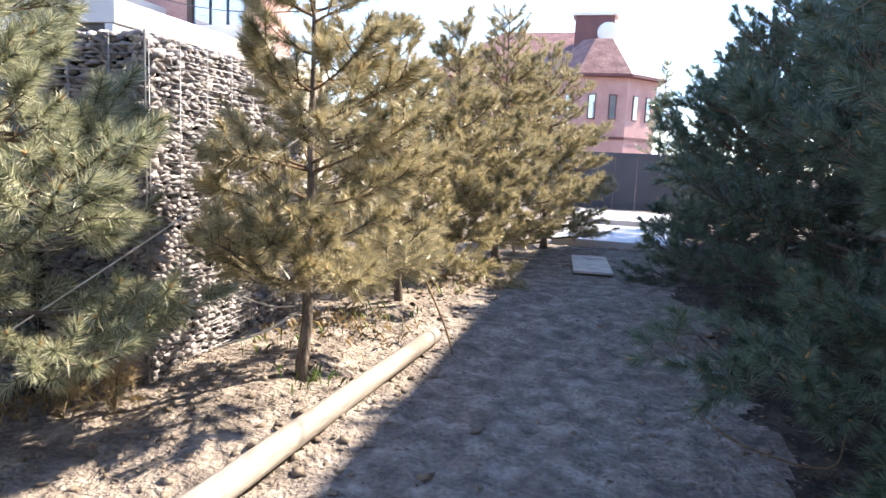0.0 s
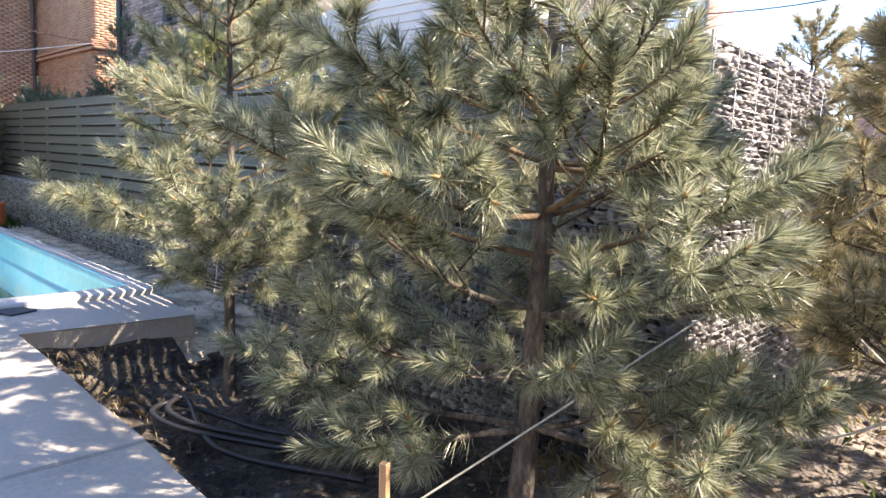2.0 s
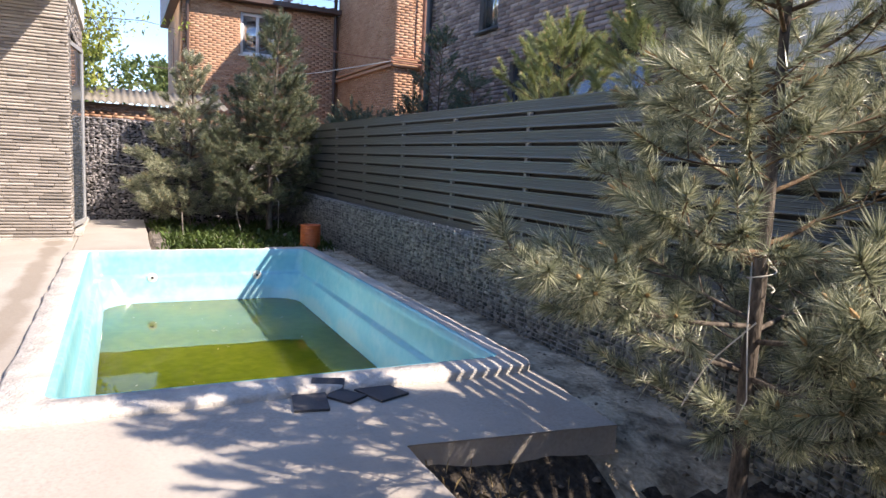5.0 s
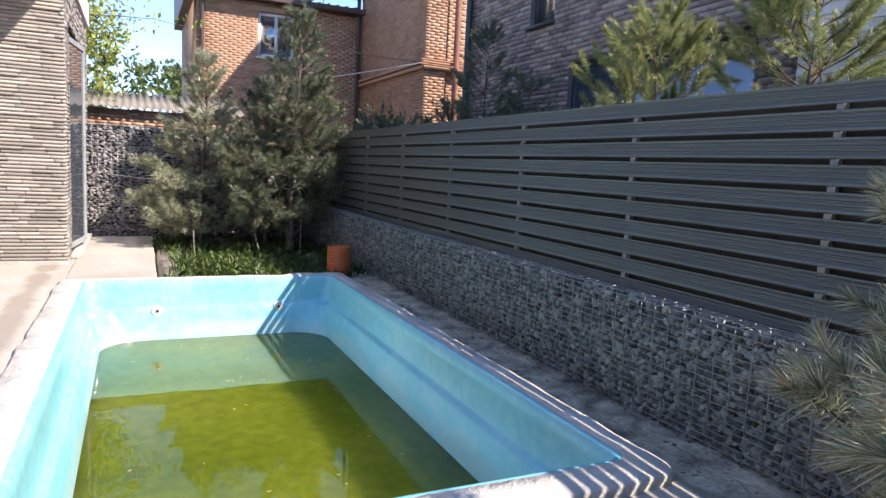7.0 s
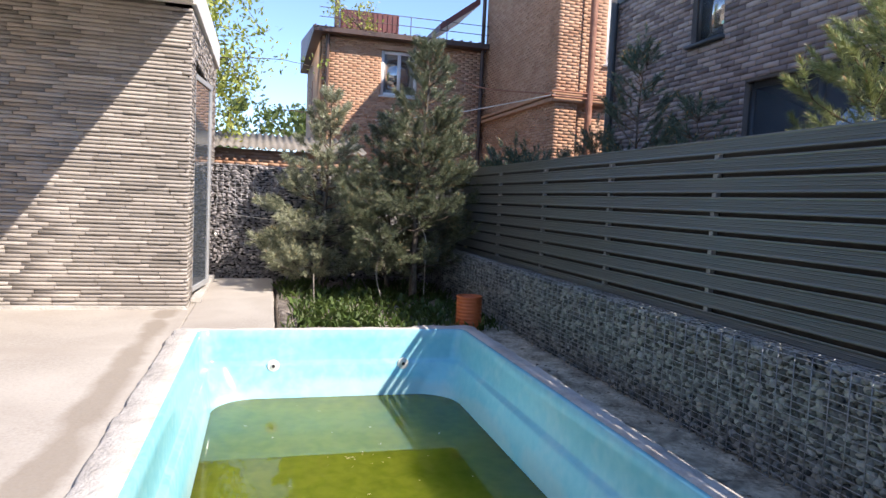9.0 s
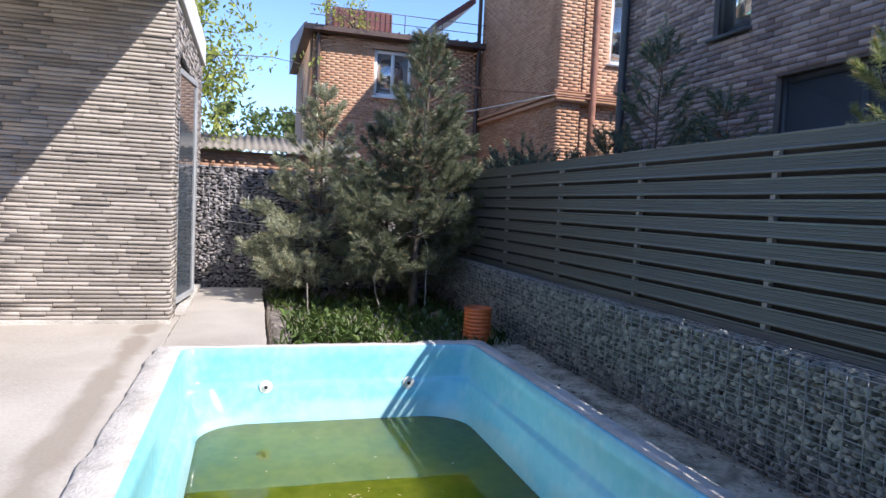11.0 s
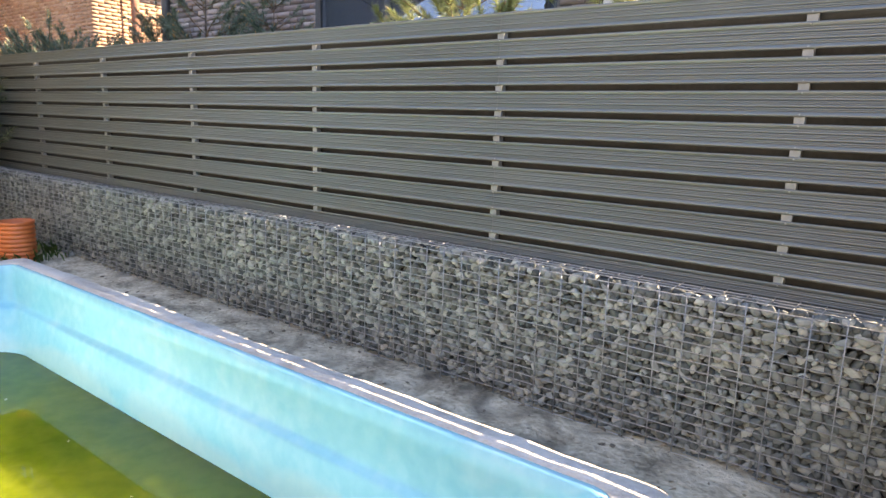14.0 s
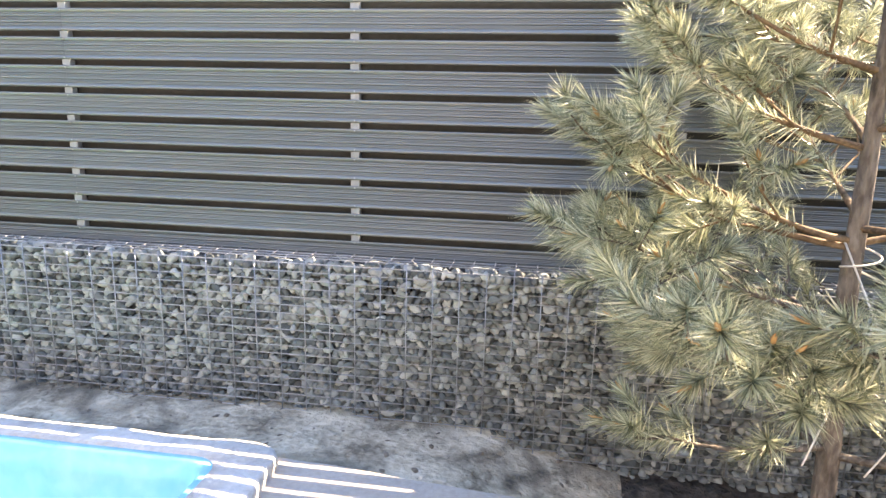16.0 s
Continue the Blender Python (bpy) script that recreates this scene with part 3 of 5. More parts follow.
def plate_shapes(count, seed):
    """Flat broken stones of unit size: an uneven polygon with a chipped, slightly domed front facing +y."""
    rng = random.Random(seed)
    out = []
    for _ in range(count):
        n = rng.randint(5, 7)
        angles = [6.2832 * (k + rng.uniform(-0.3, 0.3)) / n for k in range(n)]
        radii = [rng.uniform(0.40, 0.62) for _ in range(n)]
        ring = [(r * math.cos(a), r * math.sin(a)) for a, r in zip(angles, radii)]
        k = rng.uniform(0.68, 0.86)
        v = [(x, -0.5, z) for x, z in ring] + [(x, 0.22 + rng.uniform(-0.1, 0.1), z) for x, z in ring]
        v += [(x * k + rng.uniform(-0.05, 0.05), 0.5 + rng.uniform(-0.08, 0.08), z * k + rng.uniform(-0.05, 0.05)) for x, z in ring] + [(0, 0.5 + rng.uniform(-0.03, 0.06), 0)]
        f = []
        for a in range(n):
            b = (a + 1) % n
            f += [(a, n + a, b), (b, n + a, n + b), (n + a, 2 * n + a, n + b), (n + b, 2 * n + a, 2 * n + b), (2 * n + a, 3 * n, 2 * n + b)]
        out.append((np.array(v, dtype=float), np.array(f)))
    return out


PLATES = plate_shapes(24, 17)
CHUNKS, CHIPS = stone_shapes(14, 3, 0.9, 8), stone_shapes(12, 8, 0.5)


def stone_face(origin, u, n, width, z0, z1, size, rise, seed, shapes, depth=0.03, flatness=1.0, tall=1.0, thick=0.085, step=0.95, tip=0.5):
    """Stones packed behind a wire face: a list of (shape, pose)."""
    rng = random.Random(seed)
    uu, nn = Vector(u), Vector(n)
    base = Matrix((( uu.x, nn.x, 0, 0), (uu.y, nn.y, 0, 0), (0, 0, 1, 0), (0, 0, 0, 1)))
    out, z = [], z0
    while z < z1:
        x = rng.uniform(-size, 0)
        while x < width:
            s = size * rng.choice((0.6, 0.8, 1.0, 1.0, 1.25, 1.6))
            p = Vector(origin) + uu * min(max(x + s * 0.5, 0.02), width - 0.02) + nn * (-depth - rng.uniform(0, 0.035))
            p.z = z + rise * 0.5 + rng.uniform(-0.3, 0.3) * rise
            m = Matrix.Translation(p) @ base @ Euler((rng.uniform(-tip, tip), rng.uniform(-0.6, 0.6) * flatness, rng.uniform(-tip, tip))).to_matrix().to_4x4()
            m = m @ Matrix.Diagonal((s * 1.3, thick, rise * rng.uniform(1.3, 2.1) * tall, 1))
            out.append((rng.randrange(len(shapes)), m))
            x += s * step
        z += rise
    return out


def stones_mesh(name, stones, shapes, mat, parent):
    pieces = []
    for k, m in stones:
        a = np.array(m)
        v, f = shapes[k]
        pieces.append((v @ a[:3, :3].T + a[:3, 3], f))
    ob = mesh_part(name, *merged(pieces), mat, parent)
    return tagged(ob, kind="stuff")


def wire_face(name, origin, u, n, width, z0, z1, du, dz, parent, r=0.0023, out=0.031):
    """A welded wire panel: level and upright rods as thin square bars."""
    bx = []
    z = z0
    while z <= z1 + 1e-6:
        bx.append((0, width, out - r, out + r, z - r, z + r))
        z += dz
    x = 0.0
    while x <= width + 1e-6:
        bx.append((x - r, x + r, out + r, out + 3 * r, z0, z1))
        x += du
    return mesh_part(name, *many_boxes(bx, origin, u, n), M["wire"], parent)


# A solid block behind the stones; its colour carries the shade of their gaps.
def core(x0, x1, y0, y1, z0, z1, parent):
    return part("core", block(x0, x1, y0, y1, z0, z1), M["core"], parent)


GY, GTOP = 3.42, 0.87
low_gabion = thing("wall_gabion", label="long low gabion wall of grey broken stone in wire", category="gabion wall", kind="structure")
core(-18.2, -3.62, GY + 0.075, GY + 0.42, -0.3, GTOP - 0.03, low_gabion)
face = stone_face((-18.2, GY, 0), (1, 0, 0), (0, -1, 0), 14.55, -0.12, GTOP - 0.035, 0.036, 0.032, 5, PLATES, 0.006, 2.2, 0.72, 0.04, 0.98, 0.34)
behind = stone_face((-18.2, GY, 0), (1, 0, 0), (0, -1, 0), 14.55, -0.1, GTOP - 0.05, 0.055, 0.045, 6, PLATES, 0.048, 2.2, 0.8, 0.04, 1.0, 0.4)
top_stones = [(k, Matrix.Translation((m.translation.x, GY + 0.05 + 0.30 * random.Random(i).random(), GTOP - 0.03)) @ Euler((1.57, 0, i)).to_matrix().to_4x4() @ Matrix.Diagonal((0.07, 0.035, 0.06, 1)))
              for i, (k, m) in enumerate(face[::14])]
wire_face("wire_mesh", (-18.2, GY, 0), (1, 0, 0), (0, -1, 0), 14.55, -0.03, GTOP, 0.125, 0.042, low_gabion, 0.0022)
mesh_part("wire_mesh", *many_boxes([(-18.2 + 0.1 * k - 0.0022, -18.2 + 0.1 * k + 0.0022, GY - 0.03, GY + 0.2, GTOP, GTOP + 0.0045) for k in range(146)]
          + [(-18.2, -3.65, GY + 0.05 * k, GY + 0.05 * k + 0.0045, GTOP, GTOP + 0.0045) for k in range(4)], (0, 0, 0), (1, 0, 0), (0, 1, 0)), M["wire"], low_gabion)
# The stones that the walk passes nearest are pieces of their own.
single = [s for s in face if -8.0 < s[1].translation.x < -7.0 and s[1].translation.z > 0.4][:300]
chosen = {id(s) for s in single}
rest = [s for s in face if id(s) not in chosen]
stones_mesh("stones", rest + behind + top_stones, PLATES, M["gabion"], low_gabion)
shared = []
for v, f in PLATES:
    me = fast_mesh("stone", v, f)
    me.materials.append(M["gabion_piece"])
    shared.append(me)
for k, m in single:
    ob = new("stone", shared[k])
    ob.parent = low_gabion
    ob.matrix_local = m

# the tall gabion pier where the fence ends
pier = thing("wall_gabion_pier", label="tall gabion pier of layered slate chips in wire", category="gabion wall", kind="structure")
QX0, QX1, QY0, QY1, QTOP = -3.62, -2.80, 3.53, 5.62, 2.19
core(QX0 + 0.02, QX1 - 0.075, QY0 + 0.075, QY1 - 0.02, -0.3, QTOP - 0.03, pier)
st = stone_face((QX0, QY0, 0), (1, 0, 0), (0, -1, 0), QX1 - QX0, -0.1, QTOP - 0.02, 0.075, 0.029, 11, CHIPS, 0.016, 0.3, 1.9)
st += stone_face((QX1, QY0, 0), (0, 1, 0), (1, 0, 0), QY1 - QY0, -0.1, QTOP - 0.02, 0.075, 0.029, 12, CHIPS, 0.016, 0.3, 1.9)
st += stone_face((QX1, QY0, 0), (0, 1, 0), (1, 0, 0), QY1 - QY0, -0.1, QTOP - 0.05, 0.13, 0.055, 13, CHIPS, 0.045, 0.3, 1.9)
st += stone_face((QX0, QY0, 0), (1, 0, 0), (0, -1, 0), QX1 - QX0, -0.1, QTOP - 0.05, 0.13, 0.055, 14, CHIPS, 0.045, 0.3, 1.9)
rng = random.Random(31)
st += [(rng.randrange(12), Matrix.Translation((rng.uniform(QX0 + 0.04, QX1 - 0.04), rng.uniform(QY0 + 0.04, QY1 - 0.04), QTOP - 0.02)) @ Euler((0, 0, rng.uniform(0, 6))).to_matrix().to_4x4()
        @ Matrix.Diagonal((0.12, 0.1, 0.07, 1))) for _ in range(420)]
stones_mesh("stones", st, CHIPS, M["slate"], pier)
wire_face("wire_mesh", (QX0, QY0, 0), (1, 0, 0), (0, -1, 0), QX1 - QX0, -0.05, QTOP, 0.3, 0.05, pier, 0.0020)
wire_face("wire_mesh", (QX1, QY0, 0), (0, 1, 0), (1, 0, 0), QY1 - QY0, -0.05, QTOP, 0.3, 0.05, pier, 0.0020)
mesh_part("corner_rod", *tube([(QX1 + 0.03, QY0 - 0.03, -0.1), (QX1 + 0.03, QY0 - 0.03, QTOP)], 0.006, 6), M["wire"], pier)

# the tall gabion wall that closes the garden
end_wall = thing("wall_gabion_end", label="tall gabion wall of slate chips closing the garden", category="gabion wall", kind="structure")
# runs on past the stones as an added dark screen behind the fence gaps
core(-18.95, -18.525, -6.0, 9.6, -0.2, 2.10, end_wall)
st = stone_face((-18.45, -1.2, 0), (0, 1, 0), (1, 0, 0), 5.1, 0.02, 2.1, 0.085, 0.04, 21, CHIPS, 0.018, 0.35, 1.75)
rng = random.Random(32)
st += [(rng.randrange(12), Matrix.Translation((rng.uniform(-18.9, -18.47), rng.uniform(-1.2, 3.9), 2.11)) @ Euler((0, 0, rng.uniform(0, 6))).to_matrix().to_4x4()
        @ Matrix.Diagonal((0.13, 0.11, 0.08, 1))) for _ in range(380)]
stones_mesh("stones", st, CHIPS, M["slate"], end_wall)
wire_face("wire_mesh", (-18.45, -1.2, 0), (0, 1, 0), (1, 0, 0), 5.1, 0.0, 2.14, 0.1, 0.05, end_wall, 0.002)


# ---- slatted fence ----
SLAT_Y, PITCH, SLAT_H, FTOP = 3.56, 0.1365, 0.108, 2.168
fence = thing("fence", label="anthracite metal fence of wide ribbed level slats", category="fence")


def slat_shape(length, mat="slat"):
    """A ribbed sheet slat: folded edges, a flat upper band and grooves of uneven width along its length."""
    prof = [(0.006, 0.003), (0.003, 0.0), (-0.001, 0.004), (-0.001, 0.010), (0.001, 0.013)]
    for z, w, d in ((0.020, 0.003, 0.004), (0.028, 0.002, 0.003), (0.036, 0.004, 0.005), (0.050, 0.002, 0.003), (0.057, 0.002, 0.003), (0.065, 0.004, 0.005), (0.078, 0.002, 0.003), (0.086, 0.002, 0.003)):
        prof += [(0.001, z), (0.001 + d, z + w * 0.3), (0.001 + d, z + w * 0.7), (0.001, z + w)]
    prof += [(0.001, SLAT_H - 0.011), (-0.001, SLAT_H - 0.008), (-0.001, SLAT_H - 0.001), (0.003, SLAT_H), (0.006, SLAT_H - 0.003)]
    n = len(prof)
    v = [(x, y, z) for x in (0.0, length) for y, z in prof]
    f = [(k, k + 1, n + k + 1, n + k) for k in range(n - 1)] + [(n - 1, 0, n, 2 * n - 1)]
    me = fast_mesh("slat", v, f)
    me.materials.append(M[mat])
    return me


slat_me = slat_shape(2.996)
end_me = slat_shape(2.33)
posts = [-18.0 + 1.5 * k for k in range(10)]
for row in range(10):
    for k in range(5):
        ob = new("slat", slat_me if k < 4 else end_me)
        ob.parent = fence
        ob.location = (-18.0 + 3.0 * k + 0.002, SLAT_Y + 0.0015 * ((row * 7 + k * 3) % 3 - 1), FTOP - SLAT_H - row * PITCH)
# the back slats' dark colour keeps the gaps looking shaded
back_me, back_end_me = slat_shape(2.996, "slat_gap_shade"), slat_shape(2.33, "slat_gap_shade")
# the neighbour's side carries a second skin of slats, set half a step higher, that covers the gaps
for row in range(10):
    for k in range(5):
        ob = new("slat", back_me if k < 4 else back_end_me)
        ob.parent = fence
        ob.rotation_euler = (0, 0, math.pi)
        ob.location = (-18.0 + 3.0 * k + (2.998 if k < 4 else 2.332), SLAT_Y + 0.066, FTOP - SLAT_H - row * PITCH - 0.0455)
for x in posts:
    b = block(x - 0.02, x + 0.02, SLAT_Y + 0.012, SLAT_Y + 0.05, 0.0, FTOP - 0.01, 0.003)
    post = part("post", b, M["post"], fence, "light grey steel post")
bracket = block(-0.021, 0.021, -0.003, 0.0, -0.019, 0.019, 0.001)
for dz in (-0.024, 0.024):
    bmesh.ops.create_cone(bracket, cap_ends=True, segments=6, radius1=0.0045, radius2=0.003, depth=0.004, matrix=pose(0, -0.014, dz, 90, 0, 0))
bracket_ob = part("bracket", bracket, M["post"], fence, "pale grey bracket with two screws")
bracket_ob.location = (posts[0], SLAT_Y + 0.011, FTOP - SLAT_H - 0.014)
for x in posts:
    for row in range(9):
        if x == posts[0] and row == 0:
            continue
        ob = new("bracket", bracket_ob.data)
        ob.parent = fence
        ob.location = (x, SLAT_Y + 0.011, FTOP - SLAT_H - 0.014 - row * PITCH)


# ---- the garden house with long thin bricks ----
BX, BY, BTOP = -15.14, -0.43, 3.86
house = thing("garden_house", label="modern house in long thin beige-brown bricks", category="house")
wall_with_holes("wall", (BX, BY - 8.0, 0), (0, 1, 0), (1, 0, 0), 8.0, -0.2, BTOP, 0.3, [], M["mortar_dark"], house)
door_hole = (0.55, 3.15, 0.2, 3.30)
wall_with_holes("wall", (BX - 4.2, BY, 0), (1, 0, 0), (0, 1, 0), 4.2, -0.2, BTOP, 0.3, [(4.2 - door_hole[1], 4.2 - door_hole[0], 0.2, 3.30)], M["mortar_dark"], house)
side = courses(4.21, 0.16, BTOP, 0.5, 0.047, 0.007, [(4.2 - door_hole[1], 4.2 - door_hole[0], 0.2, 3.30)], seed=6, proud=0.016, vary=0.006, lengths=(0.25, 0.5, 0.5, 0.44))
tagged(mesh_part("bricks", *many_boxes(side, (BX - 4.2, BY, 0), (1, 0, 0), (0, 1, 0)), M["long_brick"], house), kind="stuff")
front = courses(8.005, 0.20, BTOP, 0.5, 0.047, 0.007, seed=7, proud=0.018, vary=0.008, lengths=(0.25, 0.5, 0.5, 0.44))
near_bricks = [b for b in front if b[0] > 6.45][:300]
far_bricks = [b for b in front if b not in near_bricks]
tagged(mesh_part("bricks", *many_boxes(far_bricks, (BX, BY - 8.0, 0), (0, 1, 0), (1, 0, 0)), M["long_brick"], house), kind="stuff")
unit, uf = many_boxes([(-0.5, 0.5, -0.5, 0.5, -0.5, 0.5)], (0, 0, 0), (0, 1, 0), (1, 0, 0))
brick_me = fast_mesh("brick", unit, uf)
brick_me.materials.append(M["long_brick_piece"])
for a, b, c, d, e, g in near_bricks:
    ob = new("brick", brick_me)
    ob.parent = house
    ob.location = (BX + (c + d) / 2, BY - 8.0 + (a + b) / 2, (e + g) / 2)
    ob.scale = (d - c, b - a, g - e)
part("plinth", block(BX - 0.2, BX + 0.03, BY - 8.0, BY + 0.015, 0.14, 0.197, 0.008), M["concrete_edge"], house)
part("roof", block(BX - 4.3, BX + 0.05, BY - 8.2, BY + 0.06, BTOP + 0.004, BTOP + 0.42, 0.01), M["white"], house, "pale fascia and flat roof")
part("canopy", block(BX + 0.052, BX + 2.35, BY - 8.2, BY + 0.03, BTOP + 0.02, BTOP + 0.25, 0.01), M["white"], house, "pale flat canopy")
# the glazed door in the long side, one leaf ajar
door = thing("door_1", label="tall grey-framed glass door with one leaf ajar", category="door", kind="structure")
dx0, dx1 = BX - door_hole[1], BX - door_hole[0]
for a, b, c, d in ((dx0, dx0 + 0.07, 0.2, 3.3), (dx1 - 0.07, dx1, 0.2, 3.3), (dx0 + 0.07, dx1 - 0.07, 3.22, 3.3), (dx0 + 0.07, dx1 - 0.07, 0.2, 0.27), ((dx0 + dx1) / 2 - 0.045, (dx0 + dx1) / 2 + 0.045, 0.27, 3.22)):
    part("door_frame", block(a, b, BY - 0.14, BY - 0.06, c, d, 0.004), M["grey_frame"], door)
for a, b in ((dx0 + 0.07, (dx0 + dx1) / 2 - 0.045), ((dx0 + dx1) / 2 + 0.045, dx1 - 0.07)):
    part("pane", block(a, b, BY - 0.11, BY - 0.10, 0.27, 3.22), M["glass"], door)
part("sill", block(dx0 - 0.05, dx1 + 0.05, BY + 0.002, BY + 0.13, 0.154, 0.215, 0.008), M["concrete_edge"], door)
leaf = thing("door_leaf", (dx1 - 0.07, BY - 0.05, 0.27))
leaf.parent = door
leaf.rotation_euler = (0, 0, radians(-7))
for a, b, c, d in ((-1.12, -1.05, 0, 2.9), (-0.07, 0, 0, 2.9), (-1.05, -0.07, 2.83, 2.9), (-1.05, -0.07, 0, 0.07)):
    part("leaf_frame", block(a, b, 0.0, 0.05, c, d, 0.004), M["grey_frame"], leaf)
part("leaf_pane", block(-1.05, -0.07, 0.02, 0.03, 0.07, 2.83), M["glass"], leaf)

# ---- neighbouring houses ----
# orange brick house: a set-back wing and a nearer block with a corner pier
orange = thing("brick_house", label="old two-storey orange brick house with maroon roof", category="house")
AX, AY0, ATOP = -24.3, 1.84, 5.85
awin = (3.42 - AY0, 4.42 - AY0, 4.42, 5.62)
wall_with_holes("wall", (AX, AY0, 0), (0, 1, 0), (1, 0, 0), 4.55, 0, ATOP, 0.35, [awin], M["mortar_pale"], orange)
tagged(mesh_part("bricks", *many_boxes(courses(4.55, 1.6, ATOP, 0.23, 0.066, 0.008, [awin], seed=2, vary=0.0005, proud=0.001), (AX, AY0, 0), (0, 1, 0), (1, 0, 0)), M["orange_brick"], orange), kind="stuff")
wall_with_holes("wall", (AX - 6, AY0, 0), (1, 0, 0), (0, -1, 0), 6.0, 0, ATOP, 0.35, [], M["mortar_pale"], orange)
CX, CY, CTOP = -19.6, 6.34, 8.6
wall_with_holes("wall", (AX, CY, 0), (1, 0, 0), (0, -1, 0), CX - AX, 0, CTOP, 0.35, [], M["mortar_pale"], orange)
tagged(mesh_part("bricks", *many_boxes(courses(CX - AX, 1.6, CTOP, 0.23, 0.066, 0.008, seed=3, vary=0.0005, proud=0.001), (AX, CY, 0), (1, 0, 0), (0, -1, 0)), M["orange_brick"], orange), kind="stuff")
cwin = (1.18, 2.1, 4.75, 6.3)
wall_with_holes("wall", (CX, CY, 0), (0, 1, 0), (1, 0, 0), 6.0, 0, CTOP, 0.35, [cwin], M["mortar_pale"], orange)
tagged(mesh_part("bricks", *many_boxes(courses(3.2, 1.6, CTOP, 0.23, 0.066, 0.008, [cwin], seed=4, vary=0.0005, proud=0.001), (CX, CY, 0), (0, 1, 0), (1, 0, 0)), M["orange_brick"], orange), kind="stuff")
pilaster = courses(0.52, 1.6, CTOP, 0.23, 0.066, 0.010, seed=5, proud=0.11)
tagged(mesh_part("pilaster", *many_boxes(pilaster, (CX, CY, 0), (0, 1, 0), (1, 0, 0)), M["orange_brick"], orange), kind="stuff")
for z in (3.86, 3.98):
    part("string_course", block(AX + 0.1, CX + 0.17, CY - 0.10, CY - 0.01, z, z + 0.075, 0.01), M["orange_brick"], orange)
    part("string_course", block(CX + 0.005, CX + 0.20, CY - 0.08, CY + 3.0, z + 0.002, z + 0.077, 0.01), M["orange_brick"], orange)
window_unit("window_1", (AX, AY0, 0), (0, 1, 0), (1, 0, 0), awin, M["white_frame"], M["glass"], 1, 0.09, 0.08, True, "white plastic window with pale curtains", M["curtain"])
window_unit("window_2", (CX, CY, 0), (0, 1, 0), (1, 0, 0), cwin, M["white_frame"], M["glass"], 1, 0.08, 0.08, True, "white framed window in orange brick wall", M["curtain"])
part("lintel", block(AX - 0.05, AX + 0.035, AY0 + awin[0] - 0.12, AY0 + awin[1] + 0.12, awin[3] + 0.0, awin[3] + 0.12, 0.01), M["mortar_pale"], orange)
part("eave", block(AX - 6, AX + 0.35, AY0 - 0.25, CY - 0.02, ATOP + 0.002, ATOP + 0.13, 0.01), M["drain"], orange)
b = bmesh.new()
pts = [b.verts.new(p) for p in ((AX + 0.35, AY0 - 0.25, ATOP + 0.134), (AX + 0.35, CY - 0.02, ATOP + 0.134), (AX - 6, CY - 0.02, ATOP + 1.1), (AX - 6, AY0 - 0.25, ATOP + 1.1),
                                (AX - 6, AY0 - 0.25, ATOP + 0.134), (AX - 6, CY - 0.02, ATOP + 0.134))]
for q in ((0, 1, 2, 3), (0, 3, 4), (1, 5, 2), (3, 2, 5, 4), (0, 4, 5, 1)):
    b.faces.new([pts[k] for k in q])
part("roof", b, M["maroon"], orange)
for k in range(18):
    y = AY0 - 0.2 + k * 0.26
    mesh_part("roof_rib", *tube([(AX + 0.36, y, ATOP + 0.15), (AX - 3, y, ATOP + 0.64)], 0.02, 4), M["maroon"], orange)
dormer = part("dormer", block(AX - 2.2, AX - 0.9, AY0 + 0.55, AY0 + 2.15, ATOP + 0.2, ATOP + 0.95, 0.02), M["maroon"], orange, "ribbed red metal dormer")
for k in range(12):
    y = AY0 + 0.6 + k * 0.14
    part("dormer_rib", block(AX - 0.898, AX - 0.875, y, y + 0.035, ATOP + 0.3, ATOP + 0.93), M["maroon"], dormer)
part("chimney_pipe", block(AX - 0.6, AX - 0.48, AY0 + 0.35, AY0 + 0.47, ATOP + 0.1, ATOP + 1.4, 0.01), M["drain"], orange)
rail = thing("roof_rail")
rail.parent = orange
for k in range(5):
    mesh_part("rail_post", *tube([(AX + 0.2, AY0 + 0.3 + k * 1.0, ATOP + 0.13), (AX + 0.2, AY0 + 0.3 + k * 1.0, ATOP + 0.65)], 0.012, 5), M["drain"], rail)
for z in (0.4, 0.64):
    mesh_part("rail_bar", *tube([(AX + 0.2, AY0 - 0.1, ATOP + z), (AX + 0.2, AY0 + 4.5, ATOP + z)], 0.010, 5), M["drain"], rail)
b = bmesh.new()
pts = [b.verts.new(p) for p in ((AX, CY + 0.0, CTOP + 0.002), (CX + 0.4, CY - 0.4, CTOP + 0.002), (CX + 0.4, CY + 6, CTOP + 0.002), (AX, CY + 6, CTOP + 0.002), (AX, CY + 3, CTOP + 1.8), (CX - 1, CY + 3, CTOP + 1.8))]
for q in ((0, 1, 5, 4), (1, 2, 5), (2, 3, 4, 5), (0, 4, 3), (3, 2, 1, 0)):
    b.faces.new([pts[k] for k in q])
part("roof", b, M["maroon"], orange)
for x, y, z1, r in ((AX + 0.12, CY - 0.14, 7.4, 0.055), (AX + 0.10, AY0 + 0.14, ATOP, 0.05)):
    mesh_part("downpipe", *tube([(x, y, 0), (x, y, z1)], r, 8), M["drain"], orange, smooth=True)
mesh_part("downpipe", *tube([(CX + 0.24, CY + 0.72, 0), (CX + 0.24, CY + 0.72, CTOP)], 0.075, 10), M["rust"], orange, "thick rusty brown pipe", smooth=True)
